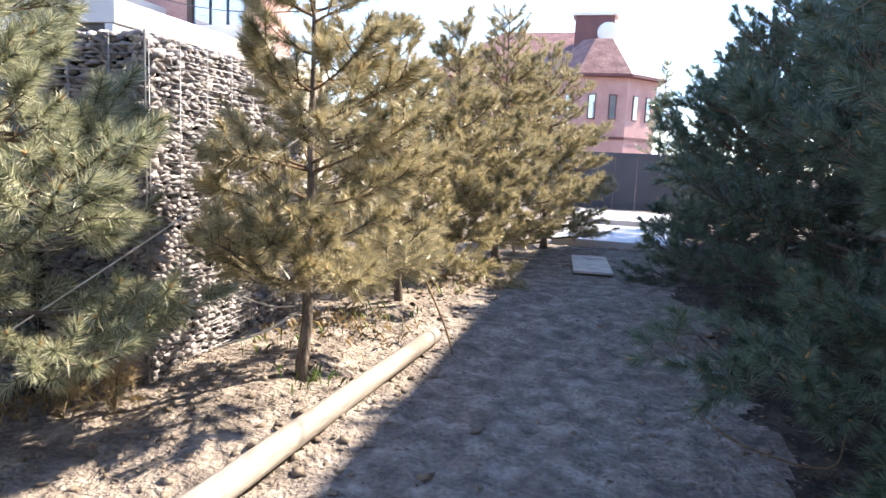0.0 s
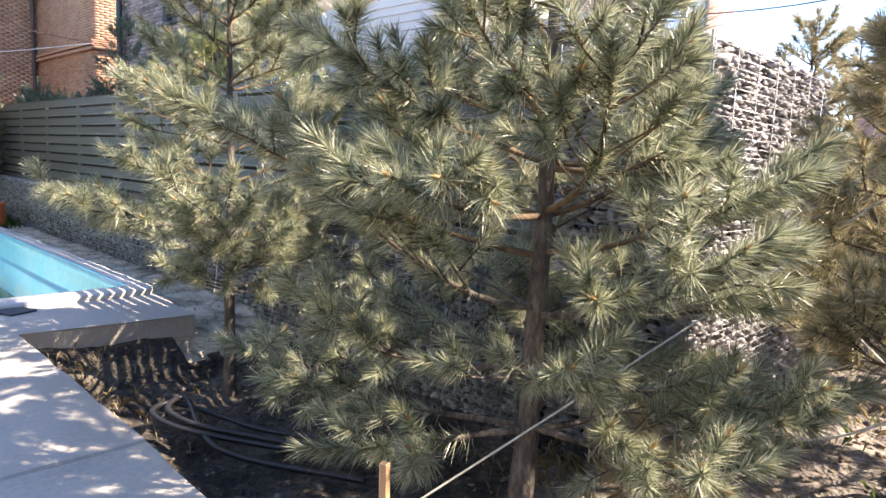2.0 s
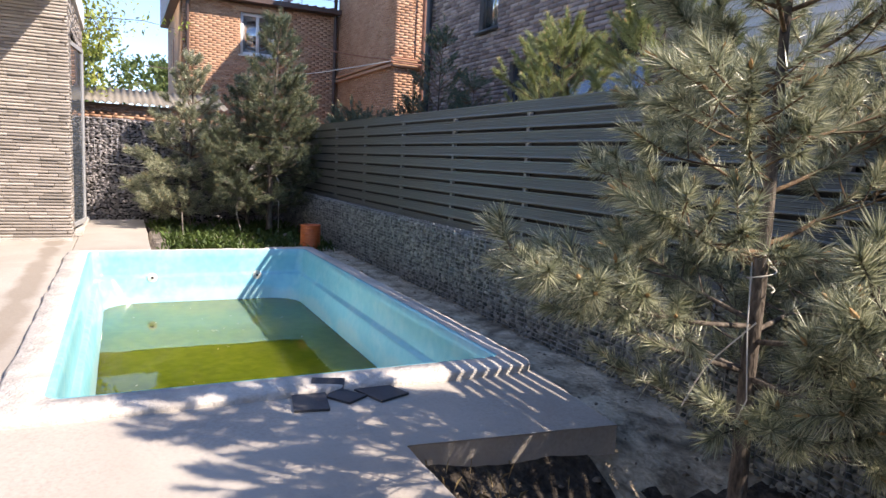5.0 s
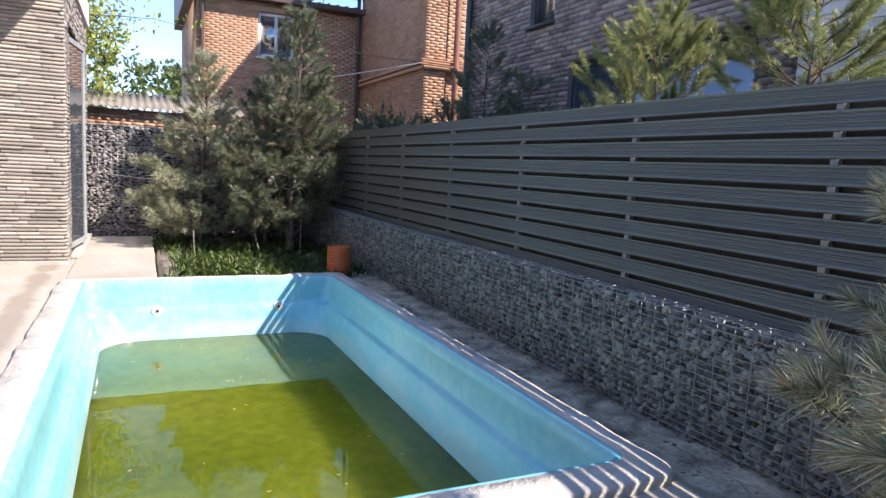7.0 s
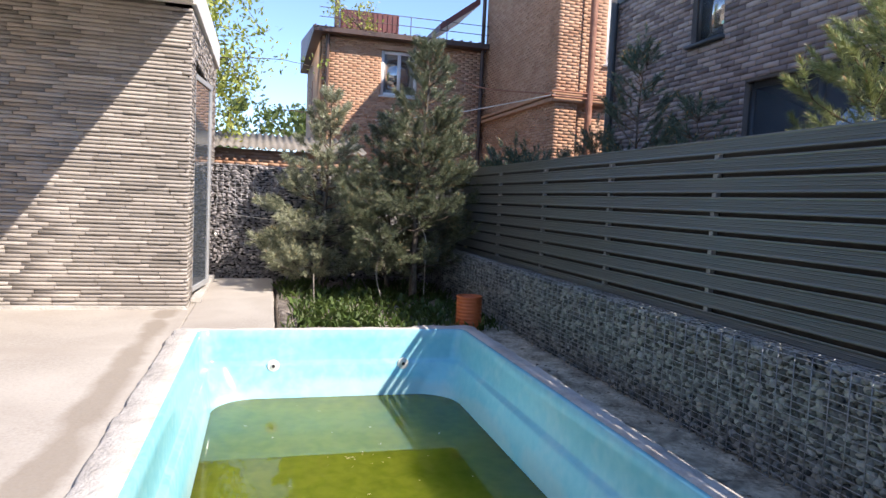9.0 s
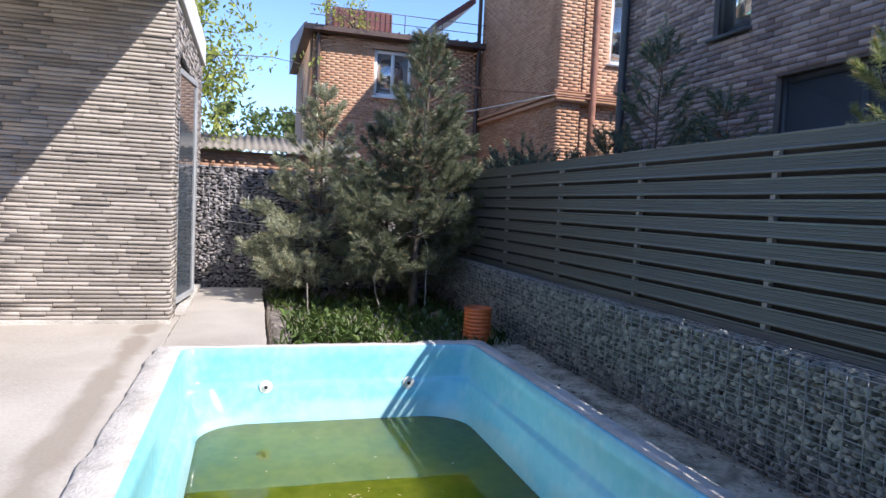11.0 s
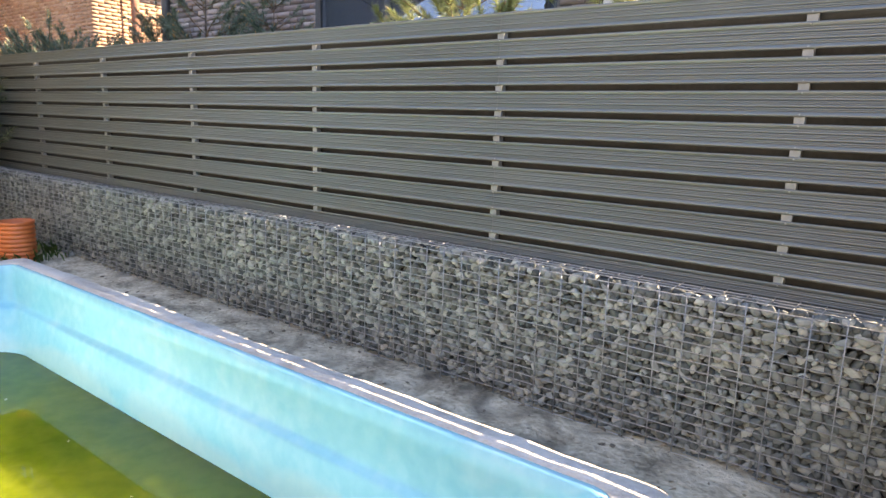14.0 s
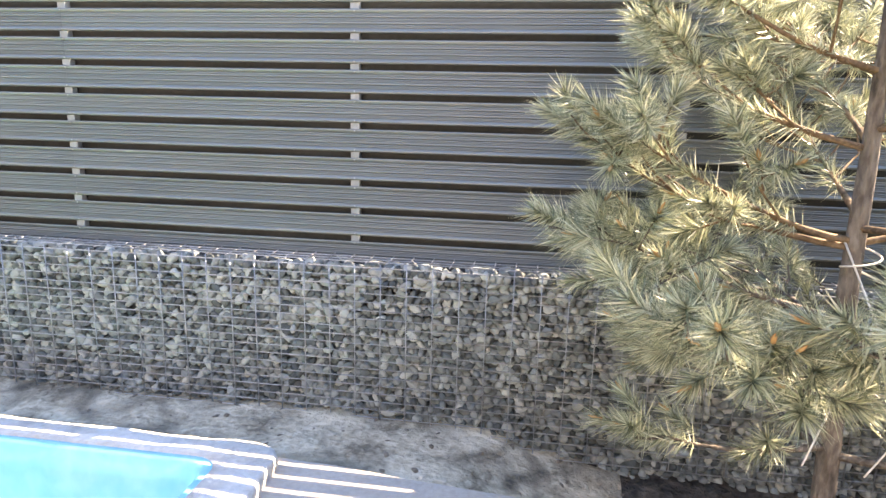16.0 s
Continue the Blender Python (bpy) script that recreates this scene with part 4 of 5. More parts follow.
for z in (3.95, 4.05):
    mesh_part("gas_pipe", *tube([(CX + 0.26, CY - 0.15, z), (CX + 0.26, CY + 2.2, z - 0.02)], 0.022, 6), M["rust"], orange, smooth=True)
mesh_part("downpipe", *tube([(AX + 0.1, 4.62, 0), (AX + 0.1, 4.62, ATOP)], 0.045, 8), M["rust"], orange, smooth=True)
b = bmesh.new()
pts = [b.verts.new((x, y, z)) for x in (AX - 0.6, AX - 3.0) for y, z in ((5.15, 6.64), (6.3, 7.5), (6.3, 7.3), (5.15, 6.46))]
for q in ((0, 1, 2, 3), (7, 6, 5, 4), (0, 4, 5, 1), (1, 5, 6, 2), (2, 6, 7, 3), (3, 7, 4, 0)):
    b.faces.new([pts[k] for k in q])
part("gable_roof", b, M["maroon"], orange)
antenna = thing("tv_antenna")
antenna.parent = orange
mesh_part("mast", *tube([(AX + 0.1, AY0 - 0.22, 3.3), (AX + 0.1, AY0 - 0.22, 4.6)], 0.014, 5), M["drain"], antenna)
mesh_part("boom", *tube([(AX + 0.1, AY0 - 0.95, 3.82), (AX + 0.1, AY0 - 0.1, 3.78)], 0.012, 5), M["drain"], antenna)
for k in range(6):
    mesh_part("element", *tube([(AX - 0.12, AY0 - 0.22, 3.9 + 0.1 * k), (AX + 0.32, AY0 - 0.30, 3.9 + 0.1 * k)], 0.008, 4), M["drain"], antenna)
cond = part("air_conditioner", block(CX + 0.02, CX + 0.34, CY + 1.62, CY + 2.3, 4.3, 4.72, 0.02), M["white"], orange, "white air conditioner box")

# umber brick house behind the fence
DX0, DY, DTOP, DLEN = -15.75, 5.62, 4.75, 6.35
umber = thing("umber_house", label="modern two-storey house in dark umber brick", category="house")
dw1 = (-13.86 - DX0, -13.25 - DX0, 3.74, 4.62)
dw2 = (-12.80 - DX0, -9.8 - DX0, 1.2, 3.12)
wall_with_holes("wall", (DX0, DY, 0), (1, 0, 0), (0, -1, 0), DLEN, 0, DTOP, 0.35, [dw1, dw2], M["mortar_grey"], umber)
tagged(mesh_part("bricks", *many_boxes(courses(DLEN, 0.05, DTOP, 0.23, 0.066, 0.010, [dw1, dw2], seed=9, proud=0.010, vary=0.005), (DX0, DY, 0), (1, 0, 0), (0, -1, 0)), M["dark_brick"], umber), kind="stuff")
part("wall", block(DX0, DX0 + 0.35, DY + 0.352, DY + 6, 0, DTOP), M["mortar_grey"], umber)
part("wall", block(DX0 + DLEN - 0.35, DX0 + DLEN, DY + 0.352, DY + 6, 0, DTOP), M["mortar_grey"], umber)
part("roof", block(DX0 - 0.02, DX0 + DLEN + 0.02, DY - 0.02, DY + 6.02, DTOP + 0.003, DTOP + 0.1, 0.02), M["dark_frame"], umber)
mesh_part("downpipe", *tube([(DX0 + 0.06, DY - 0.09, 0), (DX0 + 0.06, DY - 0.09, DTOP)], 0.06, 8), M["dark_frame"], umber, smooth=True)
part("garage_wall", block(DX0 + DLEN + 0.004, -4.9, DY + 0.03, DY + 5, 0, 2.66, 0.01), M["mortar_grey"], umber)
part("end_wall", block(-4.896, -4.80, DY + 0.0, DY + 5.0, 0, 2.66, 0.01), M["white"], umber, "white rendered end wall")
part("parapet", block(-6.05, -4.78, DY + 0.0, DY + 5.02, 2.664, 2.90, 0.012), M["white"], umber, "white rendered parapet")
part("upper_wall", block(DX0 + DLEN + 0.004, -6.06, DY + 0.06, DY + 5, 2.664, 3.36, 0.01), M["white"], umber)
part("siding_trim", block(-6.10, -6.05, DY - 0.01, DY + 0.05, 2.0, 3.38, 0.004), M["white"], umber, "white corner trim")
for k in range(14):
    board = block(DX0 + DLEN + 0.01, -6.104, DY - 0.004, DY + 0.014, 2.0 + 0.098 * k, 2.106 + 0.098 * k, 0.003)
    for vv in board.verts:
        vv.co.y += 0.016 * (vv.co.z - 2.0 - 0.098 * k) / 0.1
    part("board", board, M["white"], umber, "white lapped board")
window_unit("window_3", (DX0, DY, 0), (1, 0, 0), (0, -1, 0), dw1, M["dark_frame"], M["glass"], 0, 0.06, 0.07, True, "tall narrow dark-framed window")
window_unit("window_4", (DX0, DY, 0), (1, 0, 0), (0, -1, 0), dw2, M["dark_frame"], M["glass"], 2, 0.07, 0.07, True, "wide dark-framed window reflecting trees")

# white house with a glazed upper floor behind the pier
pale_house = thing("white_house", label="white rendered house with a glazed balcony front", category="house")
part("wall", block(-9.5, -4.75, 8.0, 8.7, 0, 3.12, 0.01), M["white"], pale_house)
part("upper_wall", block(-7.4, -5.69, 8.1, 11.0, 3.124, 5.2, 0.01), M["pink_brick"], pale_house)
part("corner_post", block(-5.686, -5.605, 8.02, 8.14, 3.124, 5.2, 0.01), M["drain"], pale_house)
for k in range(3):
    part("glazing", block(-5.60 + 0.26 * k, -5.36 + 0.26 * k, 8.06, 8.08, 3.124, 5.2), M["sky_glass"], pale_house, "tall clear glass panel")
    part("mullion", block(-5.36 + 0.26 * k, -5.34 + 0.26 * k, 8.04, 8.10, 3.124, 5.2), M["dark_frame"], pale_house)

# low shed with a corrugated roof beyond the end wall
shed = thing("shed", label="low red brick shed with grey corrugated roof", category="shed")
part("wall", block(-24.2, -21.0, -6, 2.4, 0, 2.55), M["mortar_pale"], shed)
tagged(mesh_part("bricks", *many_boxes(courses(8.4, 1.5, 2.55, 0.23, 0.066, 0.010, seed=12, proud=0.012), (-21.0, -6, 0), (0, 1, 0), (1, 0, 0)), M["orange_brick"], shed), kind="stuff")
ys = np.linspace(-6.3, 2.6, 240)
zz = 0.03 * np.sin(ys * 2 * np.pi / 0.15)
v = [(x, y, z0 + w) for x, z0 in ((-20.8, 2.58), (-23.0, 3.05), (-23.0, 3.03), (-20.8, 2.56)) for y, w in zip(ys, zz)]
n = len(ys)
f = [(r * n + k, r * n + k + 1, ((r + 1) % 4) * n + k + 1, ((r + 1) % 4) * n + k) for r in range(4) for k in range(n - 1)]
mesh_part("roof", v, f, M["slate_roof"], shed, "grey corrugated sheet roof")

# far red house at the end of the path
red_house = thing("red_house", label="pink-red brick house with polygonal bay and maroon tiled roof", category="house")


def prism(cx, cy, r, z0, z1, sides, turn=0.0, r_top=None):
    b = bmesh.new()
    bmesh.ops.create_cone(b, cap_ends=True, segments=sides, radius1=r, radius2=r if r_top is None else r_top, depth=z1 - z0, matrix=pose(cx, cy, (z0 + z1) / 2, 0, 0, turn))
    return b


part("wall", block(-9.0, 0.2, 33.0, 42, 0, 5.6), M["pink_brick"], red_house)
bay = part("bay_wall", prism(-1.0, 33.0, 2.7, 0, 5.5  , 8, 28.0), M["pink_brick"], red_house)
part("bay_roof", prism(-1.0, 33.0, 3.05, 5.5, 7.3  , 8, 28.0, 1.0), M["roof_tile"], red_house)
part("bay_eave", prism(-1.0, 33.0, 3.1, 5.38, 5.5  , 8, 28.0), M["maroon"], red_house)
b = bmesh.new()
pts = [b.verts.new(p) for p in ((-9.6, 32.4, 5.6), (0.8, 32.4, 5.6), (0.8, 42.5, 5.6), (-9.6, 42.5, 5.6), (-6.4, 37.0, 8.5), (-1.6, 37.0, 8.5))]
for q in ((0, 1, 5, 4), (1, 2, 5), (2, 3, 4, 5), (3, 0, 4), (3, 2, 1, 0)):
    b.faces.new([pts[k] for k in q])
part("roof", b, M["roof_tile"], red_house, "maroon tiled hip roof")
chimney = part("chimney", block(-2.45, -0.55, 34.6, 35.8, 6.0, 8.85, 0.04), M["maroon"], red_house)
part("cap", block(-2.6, -0.4, 34.5, 35.9, 8.852, 9.0, 0.03), M["white"], chimney)
dish = bmesh.new()
bmesh.ops.create_uvsphere(dish, u_segments=20, v_segments=10, radius=0.5)
for vv in dish.verts:
    vv.co.y *= 0.25
dish_ob = part("satellite_dish", dish, M["white"], red_house, "white dish", smooth=True)
dish_ob.location = (-0.85, 34.4, 8.0)
for ang in (-84.5, -129.5, -39.5):
    c, s = math.cos(radians(ang)), math.sin(radians(ang))
    d0 = 2.7 * math.cos(radians(22.5))
    for off in (-0.45, 0.45):
        px, py = -1.0 + d0 * c - off * s, 33.0 + d0 * s + off * c
        win = thing("window", (px, py, 4.1))
        win.parent = red_house
        win.rotation_euler = (0, 0, radians(ang + 90))
        part("window_frame", block(-0.17, 0.17, -0.04, 0.05, -0.55, 0.55, 0.01), M["maroon"], win)
        part("pane", block(-0.12, 0.12, -0.05, -0.041, -0.5, 0.5), M["glass"], win)
part("band", prism(-1.0, 33.0, 2.76, 2.7, 2.82  , 8, 28.0), M["maroon"], red_house)

# sheet-metal gate and far boundary, and the stepped slabs before it
gate = thing("metal_gate", label="dark blue-grey sheet metal gate closing the path", category="gate")
for k in range(8):
    part("panel", block(-3.0 + 0.75 * k, -2.255 + 0.75 * k, 24.0, 24.05, 0.03, 2.0, 0.008), M["gate"], gate)
part("rail", block(-3.0, 3.0, 23.97, 23.998, 1.85, 1.92), M["gate"], gate)
part("rail", block(-3.0, 3.0, 23.97, 23.998, 0.2, 0.27), M["gate"], gate)
slab("pavement", [(-1.05, 12.7), (1.35, 12.6), (1.4, 16.2), (-1.0, 16.2)], -0.15, 0.13, M["sheet"], "pale grey concrete step slab across the path", 7)
slab("pavement", [(-0.9, 17.0), (1.6, 17.0), (1.6, 20.5), (-0.9, 20.5)], -0.15, 0.2, M["sheet"], "second pale concrete slab further up the path", 8)
loose = part("board", block(-0.27, 0.27, -0.72, 0.72, 0.0, 0.035, 0.006), M["concrete_edge"])
loose.location, loose.rotation_euler = (-0.24, 10.0, 0.035), (0.02, 0, radians(5))
tagged(loose, "pale grey sheet board lying on the dirt path", "board")

# the neighbour's plain house on the shaded side of the path closes the place
side_house = thing("neighbour_house", label="plain plastered neighbour house beyond the pines", category="house")
part("wall", block(5.0, 13.0, -9.0, 17.6, 0, 7.75), M["plain_wall"], side_house)
part("roof", block(4.95, 13.1, -9.1, 17.7, 7.753, 7.9, 0.02), M["maroon"], side_house)
# unseen wall, added to close the place, bounce sunlight and block low sky
back = thing("bounce_wall", label="added unseen plastered wall behind the patio that bounces light", category="house")
part("wall", block(-15.0, 2.0, -9.6, -9.05, 0, 6.5), M["plain_wall"], back)


# ---- plants ----
def frame_of(d):
    d = d / (np.linalg.norm(d, axis=1)[:, None] + 1e-9)
    ref = np.where(np.abs(d[:, 2:3]) < 0.9, np.array([[0, 0, 1.0]]), np.array([[1.0, 0, 0]]))
    u = np.cross(d, ref)
    u /= np.linalg.norm(u, axis=1)[:, None] + 1e-9
    return d, u, np.cross(d, u)


def needle_mesh(p0, d, ln, count, width, needle, rng):
    """Needles set round shoots p0 + d * ln, slanting forward: one slim triangle each."""
    s = len(p0)
    d, u, w = frame_of(d)
    k = np.repeat(np.arange(s), count)
    t = rng.random(len(k)) ** 0.6
    phi = rng.random(len(k)) * 2 * np.pi
    ang = np.radians(74 - 50 * t + rng.normal(0, 9, len(k)))
    base = p0[k] + d[k] * (ln[k] * t)[:, None]
    side = np.cos(phi)[:, None] * u[k] + np.sin(phi)[:, None] * w[k]
    nd = np.cos(ang)[:, None] * d[k] + np.sin(ang)[:, None] * side
    nd[:, 2] -= 0.10
    length = needle * rng.uniform(0.7, 1.15, len(k))
    tip = base + nd * length[:, None]
    x = np.cross(nd, rng.normal(0, 1, (len(k), 3)))
    x /= np.linalg.norm(x, axis=1)[:, None] + 1e-9
    x *= width * 0.5
    v = np.stack([base - x, base + x, tip], 1)
    f = np.arange(len(k))[:, None] * 3 + np.array([[0, 1, 2]])
    return v.reshape(-1, 3), f


def pine(place, height, radius, seed, needles, label, mat="needle", trunk_r=0.045, bare=0.18, whorl=0.26, per_shoot=60, width=0.0026, needle=0.095,
         tilt=(0, 0), bushy=1.0, buds=0.35, profile=None, group="", inner=0.25, tuft=1.0, sway_by=1.0, push=(0.0, 0.0)):
    """A young pine: a tapered trunk, whorls of limbs with side twigs, and shoots set with long needles."""
    rng = np.random.default_rng(seed)
    tree = thing("pine_tree", place, label=label, category="tree", group=group)
    zs = np.linspace(-0.15, height, 12)
    sway = np.cumsum(rng.normal(0, 0.012 * sway_by, (12, 2)), axis=0) * height * 0.4
    tx = np.stack([sway[:, 0] + tilt[0] * np.clip(zs, 0, None), sway[:, 1] + tilt[1] * np.clip(zs, 0, None), zs], 1)
    tx[:, :2] -= tx[1, :2]
    tr = trunk_r * (1 - 0.9 * np.clip(zs / height, 0, 1)) * (1 + 0.35 * np.exp(-np.clip(zs, 0, None) * 9))
    mesh_part("trunk", *tube(tx, tr, 9), M["bark"], tree, smooth=True)
    at = lambda z: np.array([np.interp(z, zs, tx[:, 0]), np.interp(z, zs, tx[:, 1]), z])
    profile = profile or (lambda h: min(1.0, (1 - h) * 1.35 + 0.08) * min(1.0, 0.75 + h * 1.2))
    shoots = []
    z = height * bare
    limbs = []
    while z < height * 0.97:
        h = z / height
        count = rng.integers(3, 6)
        a0 = rng.random() * 6.28
        for q in range(count):
            limbs.append((z + rng.normal(0, 0.03), a0 + q * 6.28 / count + rng.normal(0, 0.25), radius * profile(h) * rng.uniform(0.7, 1.12), h))
        z += whorl * rng.uniform(0.75, 1.2) * (1.0 - 0.25 * h)
    for z, az, ln, h in limbs:
        p = at(z)
        ln *= 1 + push[0] * math.cos(az - push[1])
        rise = -0.05 + 0.62 * h ** 1.2 + rng.normal(0, 0.10)
        n = 9
        pts, dirn = [p], np.array([math.cos(az), math.sin(az), rise])
        dirn /= np.linalg.norm(dirn)
        curl = rng.normal(0, 0.05, 2)
        for s in range(n):
            dirn = dirn + np.array([-dirn[1] * curl[0], dirn[0] * curl[0], 0.045 + curl[1] * 0.4]) + rng.normal(0, 0.03, 3)
            dirn /= np.linalg.norm(dirn)
            pts.append(pts[-1] + dirn * ln / n)
        pts = np.array(pts)
        pieces = [tube(pts, np.linspace(max(0.006, trunk_r * 0.36 * (1 - 0.5 * h)), 0.0035, n + 1), 5)]
        shoots.append((pts[-1], dirn, 0.15))
        shoots.append((pts[-2], pts[-1] - pts[-2], 0.16))
        m = max(2, int(ln / 0.115 * bushy))
        for s in np.linspace(max(0.3, inner), 0.85, max(1, int(ln / 0.2))):
            i = int(s * n)
            shoots.append((pts[i], pts[i + 1] - pts[i], 0.2))
        for s in np.linspace(inner, 0.97, m):
            for sgn in (-1, 1):
                if rng.random() < 0.16:
                    continue
                k = s * n
                i = min(int(k), n - 1)
                b0 = pts[i] + (pts[i + 1] - pts[i]) * (k - i)
                fw = pts[i + 1] - pts[i]
                fw /= np.linalg.norm(fw)
                sd = np.cross(fw, (0, 0, 1.0)) * sgn
                d = fw * 0.75 + sd * rng.uniform(0.5, 0.95) + np.array([0, 0, rng.uniform(-0.12, 0.45)])
                d /= np.linalg.norm(d)
                tl = ln * (0.16 + 0.28 * (1 - s)) * rng.uniform(0.6, 1.2) + 0.07
                e = b0 + d * tl
                pieces.append(tube(np.array([b0, b0 + d * tl * 0.55 + (0, 0, -0.008), e]), (0.0055, 0.004, 0.003), 4, False))
                shoots.append((e - d * min(0.10, tl * 0.6), d + np.array([0, 0, 0.3]), min(0.2, 0.09 + tl * 0.3)))
                if tl > 0.22:
                    for g in range(2 + int(tl > 0.36)):
                        dd = d + rng.normal(0, 0.45, 3) + np.array([0, 0, 0.25])
                        dd /= np.linalg.norm(dd)
                        o = b0 + d * tl * rng.uniform(0.45, 0.9)
                        q = rng.uniform(0.08, 0.17)
                        pieces.append(tube(np.array([o, o + dd * q * 0.5, o + dd * q]), (0.004, 0.0035, 0.003), 4, False))
                        shoots.append((o + dd * q * 0.35, dd, 0.12))
        mesh_part("limb", *merged(pieces), M["twig"] if h > 0.35 else M["bark"], tree)
    shoots.append((at(height) - (0, 0, 0.1), np.array([0, 0, 1.0]), 0.18))
    p0 = np.array([s[0] for s in shoots])
    d = np.array([s[1] for s in shoots], dtype=float)
    ln = np.array([s[2] for s in shoots]) * rng.uniform(0.8, 1.3, len(shoots)) * tuft
    if len(shoots) > needles:
        pick = rng.permutation(len(shoots))[:needles]
        p0, d, ln = p0[pick], d[pick], ln[pick]
    dn = d / np.linalg.norm(d, axis=1)[:, None]
    me = fast_mesh("crown", *needle_mesh(p0, d, ln, per_shoot, width, needle, rng))
    me.materials.append(M[mat])
    crown = new("crown", me)
    crown.parent = tree
    crown["label"] = "dense tufts of long pine needles"
    tips = np.nonzero(rng.random(len(p0)) < buds)[0]
    mesh_part("bud", *merged([tube(np.array([p0[i] + dn[i] * ln[i], p0[i] + dn[i] * (ln[i] + 0.02), p0[i] + dn[i] * (ln[i] + 0.045)]), (0.007, 0.007, 0.001), 5, False) for i in tips]), M["bud"], tree)["kind"] = "stuff"
    return tree


NEAR = dict(per_shoot=160, width=0.0046)
MID = dict(per_shoot=90, width=0.0075)
FAR = dict(per_shoot=34, width=0.013)
pine((-2.97, 2.47, -0.03), 3.3, 1.05, 1, 1500, "bushy sunlit pine with drooping lower limbs beside the path", trunk_r=0.055, bare=0.14, whorl=0.25, bushy=0.85, inner=0.35, tuft=0.95, push=(0.15, 3.6), group="young pines", **NEAR)
pine((-1.83, 3.74, 0.03), 2.9, 0.85, 2, 1150, "yellowish young pine with a thin dark trunk", "needle_dry", trunk_r=0.04, bare=0.22, whorl=0.25, bushy=1.0, inner=0.28, tuft=0.95, push=(0.15, 0.0), group="young pines", **NEAR)
pine((-5.64, 2.56, -0.15), 3.7, 1.02, 3, 2200, "sparse young pine with a bare scarred trunk", trunk_r=0.042, bare=0.18, whorl=0.27, bushy=0.8, inner=0.32, tuft=0.95, sway_by=0.3, push=(0.2, 0.5), group="young pines", per_shoot=160, width=0.0046)
pine((-1.96, 6.1, 0.0), 2.7, 0.75, 4, 1400, "yellowish young pine in a dirt bank", "needle_dry", trunk_r=0.04, bare=0.2, group="young pines", **MID)
pine((-1.95, 8.2, 0.0), 3.1, 1.0, 5, 1400, "dense yellow-green pine in the row", "needle_dry", trunk_r=0.05, bare=0.08, group="young pines", **MID)
pine((-1.75, 10.3, 0.0), 3.75, 1.35, 6, 1600, "dense pointed yellow-green pine at the path edge", "needle_dry", trunk_r=0.06, bare=0.05, whorl=0.24, group="young pines", **MID)
pine((-1.15, 12.0, 0.0), 3.5, 1.3, 7, 1200, "tall yellow-green pine behind the row", "needle_dry", trunk_r=0.06, bare=0.05, group="young pines", **MID)
pine((-3.5, 7.4, 0.0), 3.0, 1.0, 30, 700, "yellow-green pine behind the gabion pier", "needle_dry", trunk_r=0.05, bare=0.08, group="young pines", **MID)
pine((-3.7, 9.9, 0.0), 3.3, 1.1, 31, 700, "yellow-green pine deep in the row", "needle_dry", trunk_r=0.05, bare=0.08, group="young pines", **MID)
pine((-17.5, 1.42, 0.08), 3.2, 1.1, 8, 1600, "dense young pine in the weedy bed", "needle", trunk_r=0.045, bare=0.10, whorl=0.27, profile=lambda h: min(1.0, (1 - h) * 1.3 + 0.06), inner=0.3, tuft=1.05, bushy=0.72, needle=0.10, group="pines at the end wall", **MID)
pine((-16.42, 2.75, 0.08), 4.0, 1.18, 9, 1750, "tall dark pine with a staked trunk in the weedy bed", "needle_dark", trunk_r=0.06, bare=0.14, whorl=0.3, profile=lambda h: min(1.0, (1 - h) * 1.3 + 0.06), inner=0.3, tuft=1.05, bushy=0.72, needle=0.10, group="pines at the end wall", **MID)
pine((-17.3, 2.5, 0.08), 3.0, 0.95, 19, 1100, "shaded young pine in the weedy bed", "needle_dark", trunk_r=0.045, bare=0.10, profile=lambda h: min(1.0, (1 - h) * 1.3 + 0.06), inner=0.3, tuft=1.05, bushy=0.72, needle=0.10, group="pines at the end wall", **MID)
# the last two, near the fence's far end, are added to darken its gaps
for k, (x, y, hh, r, low) in enumerate(((-13.85, 5.0, 3.7, 0.42, 0.5), (-15.0, 5.0, 2.75, 0.42, 0.3), (-12.7, 5.0, 2.7, 0.42, 0.3), (-9.95, 4.6, 3.05, 0.74, 0.62), (-8.5, 4.6, 3.15, 0.74, 0.62), (-16.3, 4.7, 2.4, 0.95, 0.05), (-17.4, 4.7, 2.4, 0.95, 0.05))):
    fresh = k in (3, 4)
    pine((x, y, 0.0), hh, r, 40 + k, 240 if fresh else (800 if k > 4 else 170), "fresh green young pine behind the fence" if fresh else "small shaded pine behind the fence", "needle_fresh" if fresh else "needle_blue", trunk_r=0.03, bare=low, whorl=0.2,
         buds=0.8, inner=0.5, tuft=1.5, bushy=0.4, needle=0.075, profile=lambda h: min(1.0, (1 - h) * 2.6 + 0.1), group="pines behind the fence", per_shoot=210 if fresh else 120, width=0.0048)
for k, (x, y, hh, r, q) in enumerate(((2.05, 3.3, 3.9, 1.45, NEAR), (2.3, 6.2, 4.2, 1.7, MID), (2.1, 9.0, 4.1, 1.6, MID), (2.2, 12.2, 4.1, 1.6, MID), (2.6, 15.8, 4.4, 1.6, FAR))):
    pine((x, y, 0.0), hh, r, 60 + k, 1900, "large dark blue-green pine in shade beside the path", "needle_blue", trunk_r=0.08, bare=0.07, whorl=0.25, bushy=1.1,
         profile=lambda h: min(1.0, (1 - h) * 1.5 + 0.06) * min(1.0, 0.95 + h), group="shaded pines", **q)
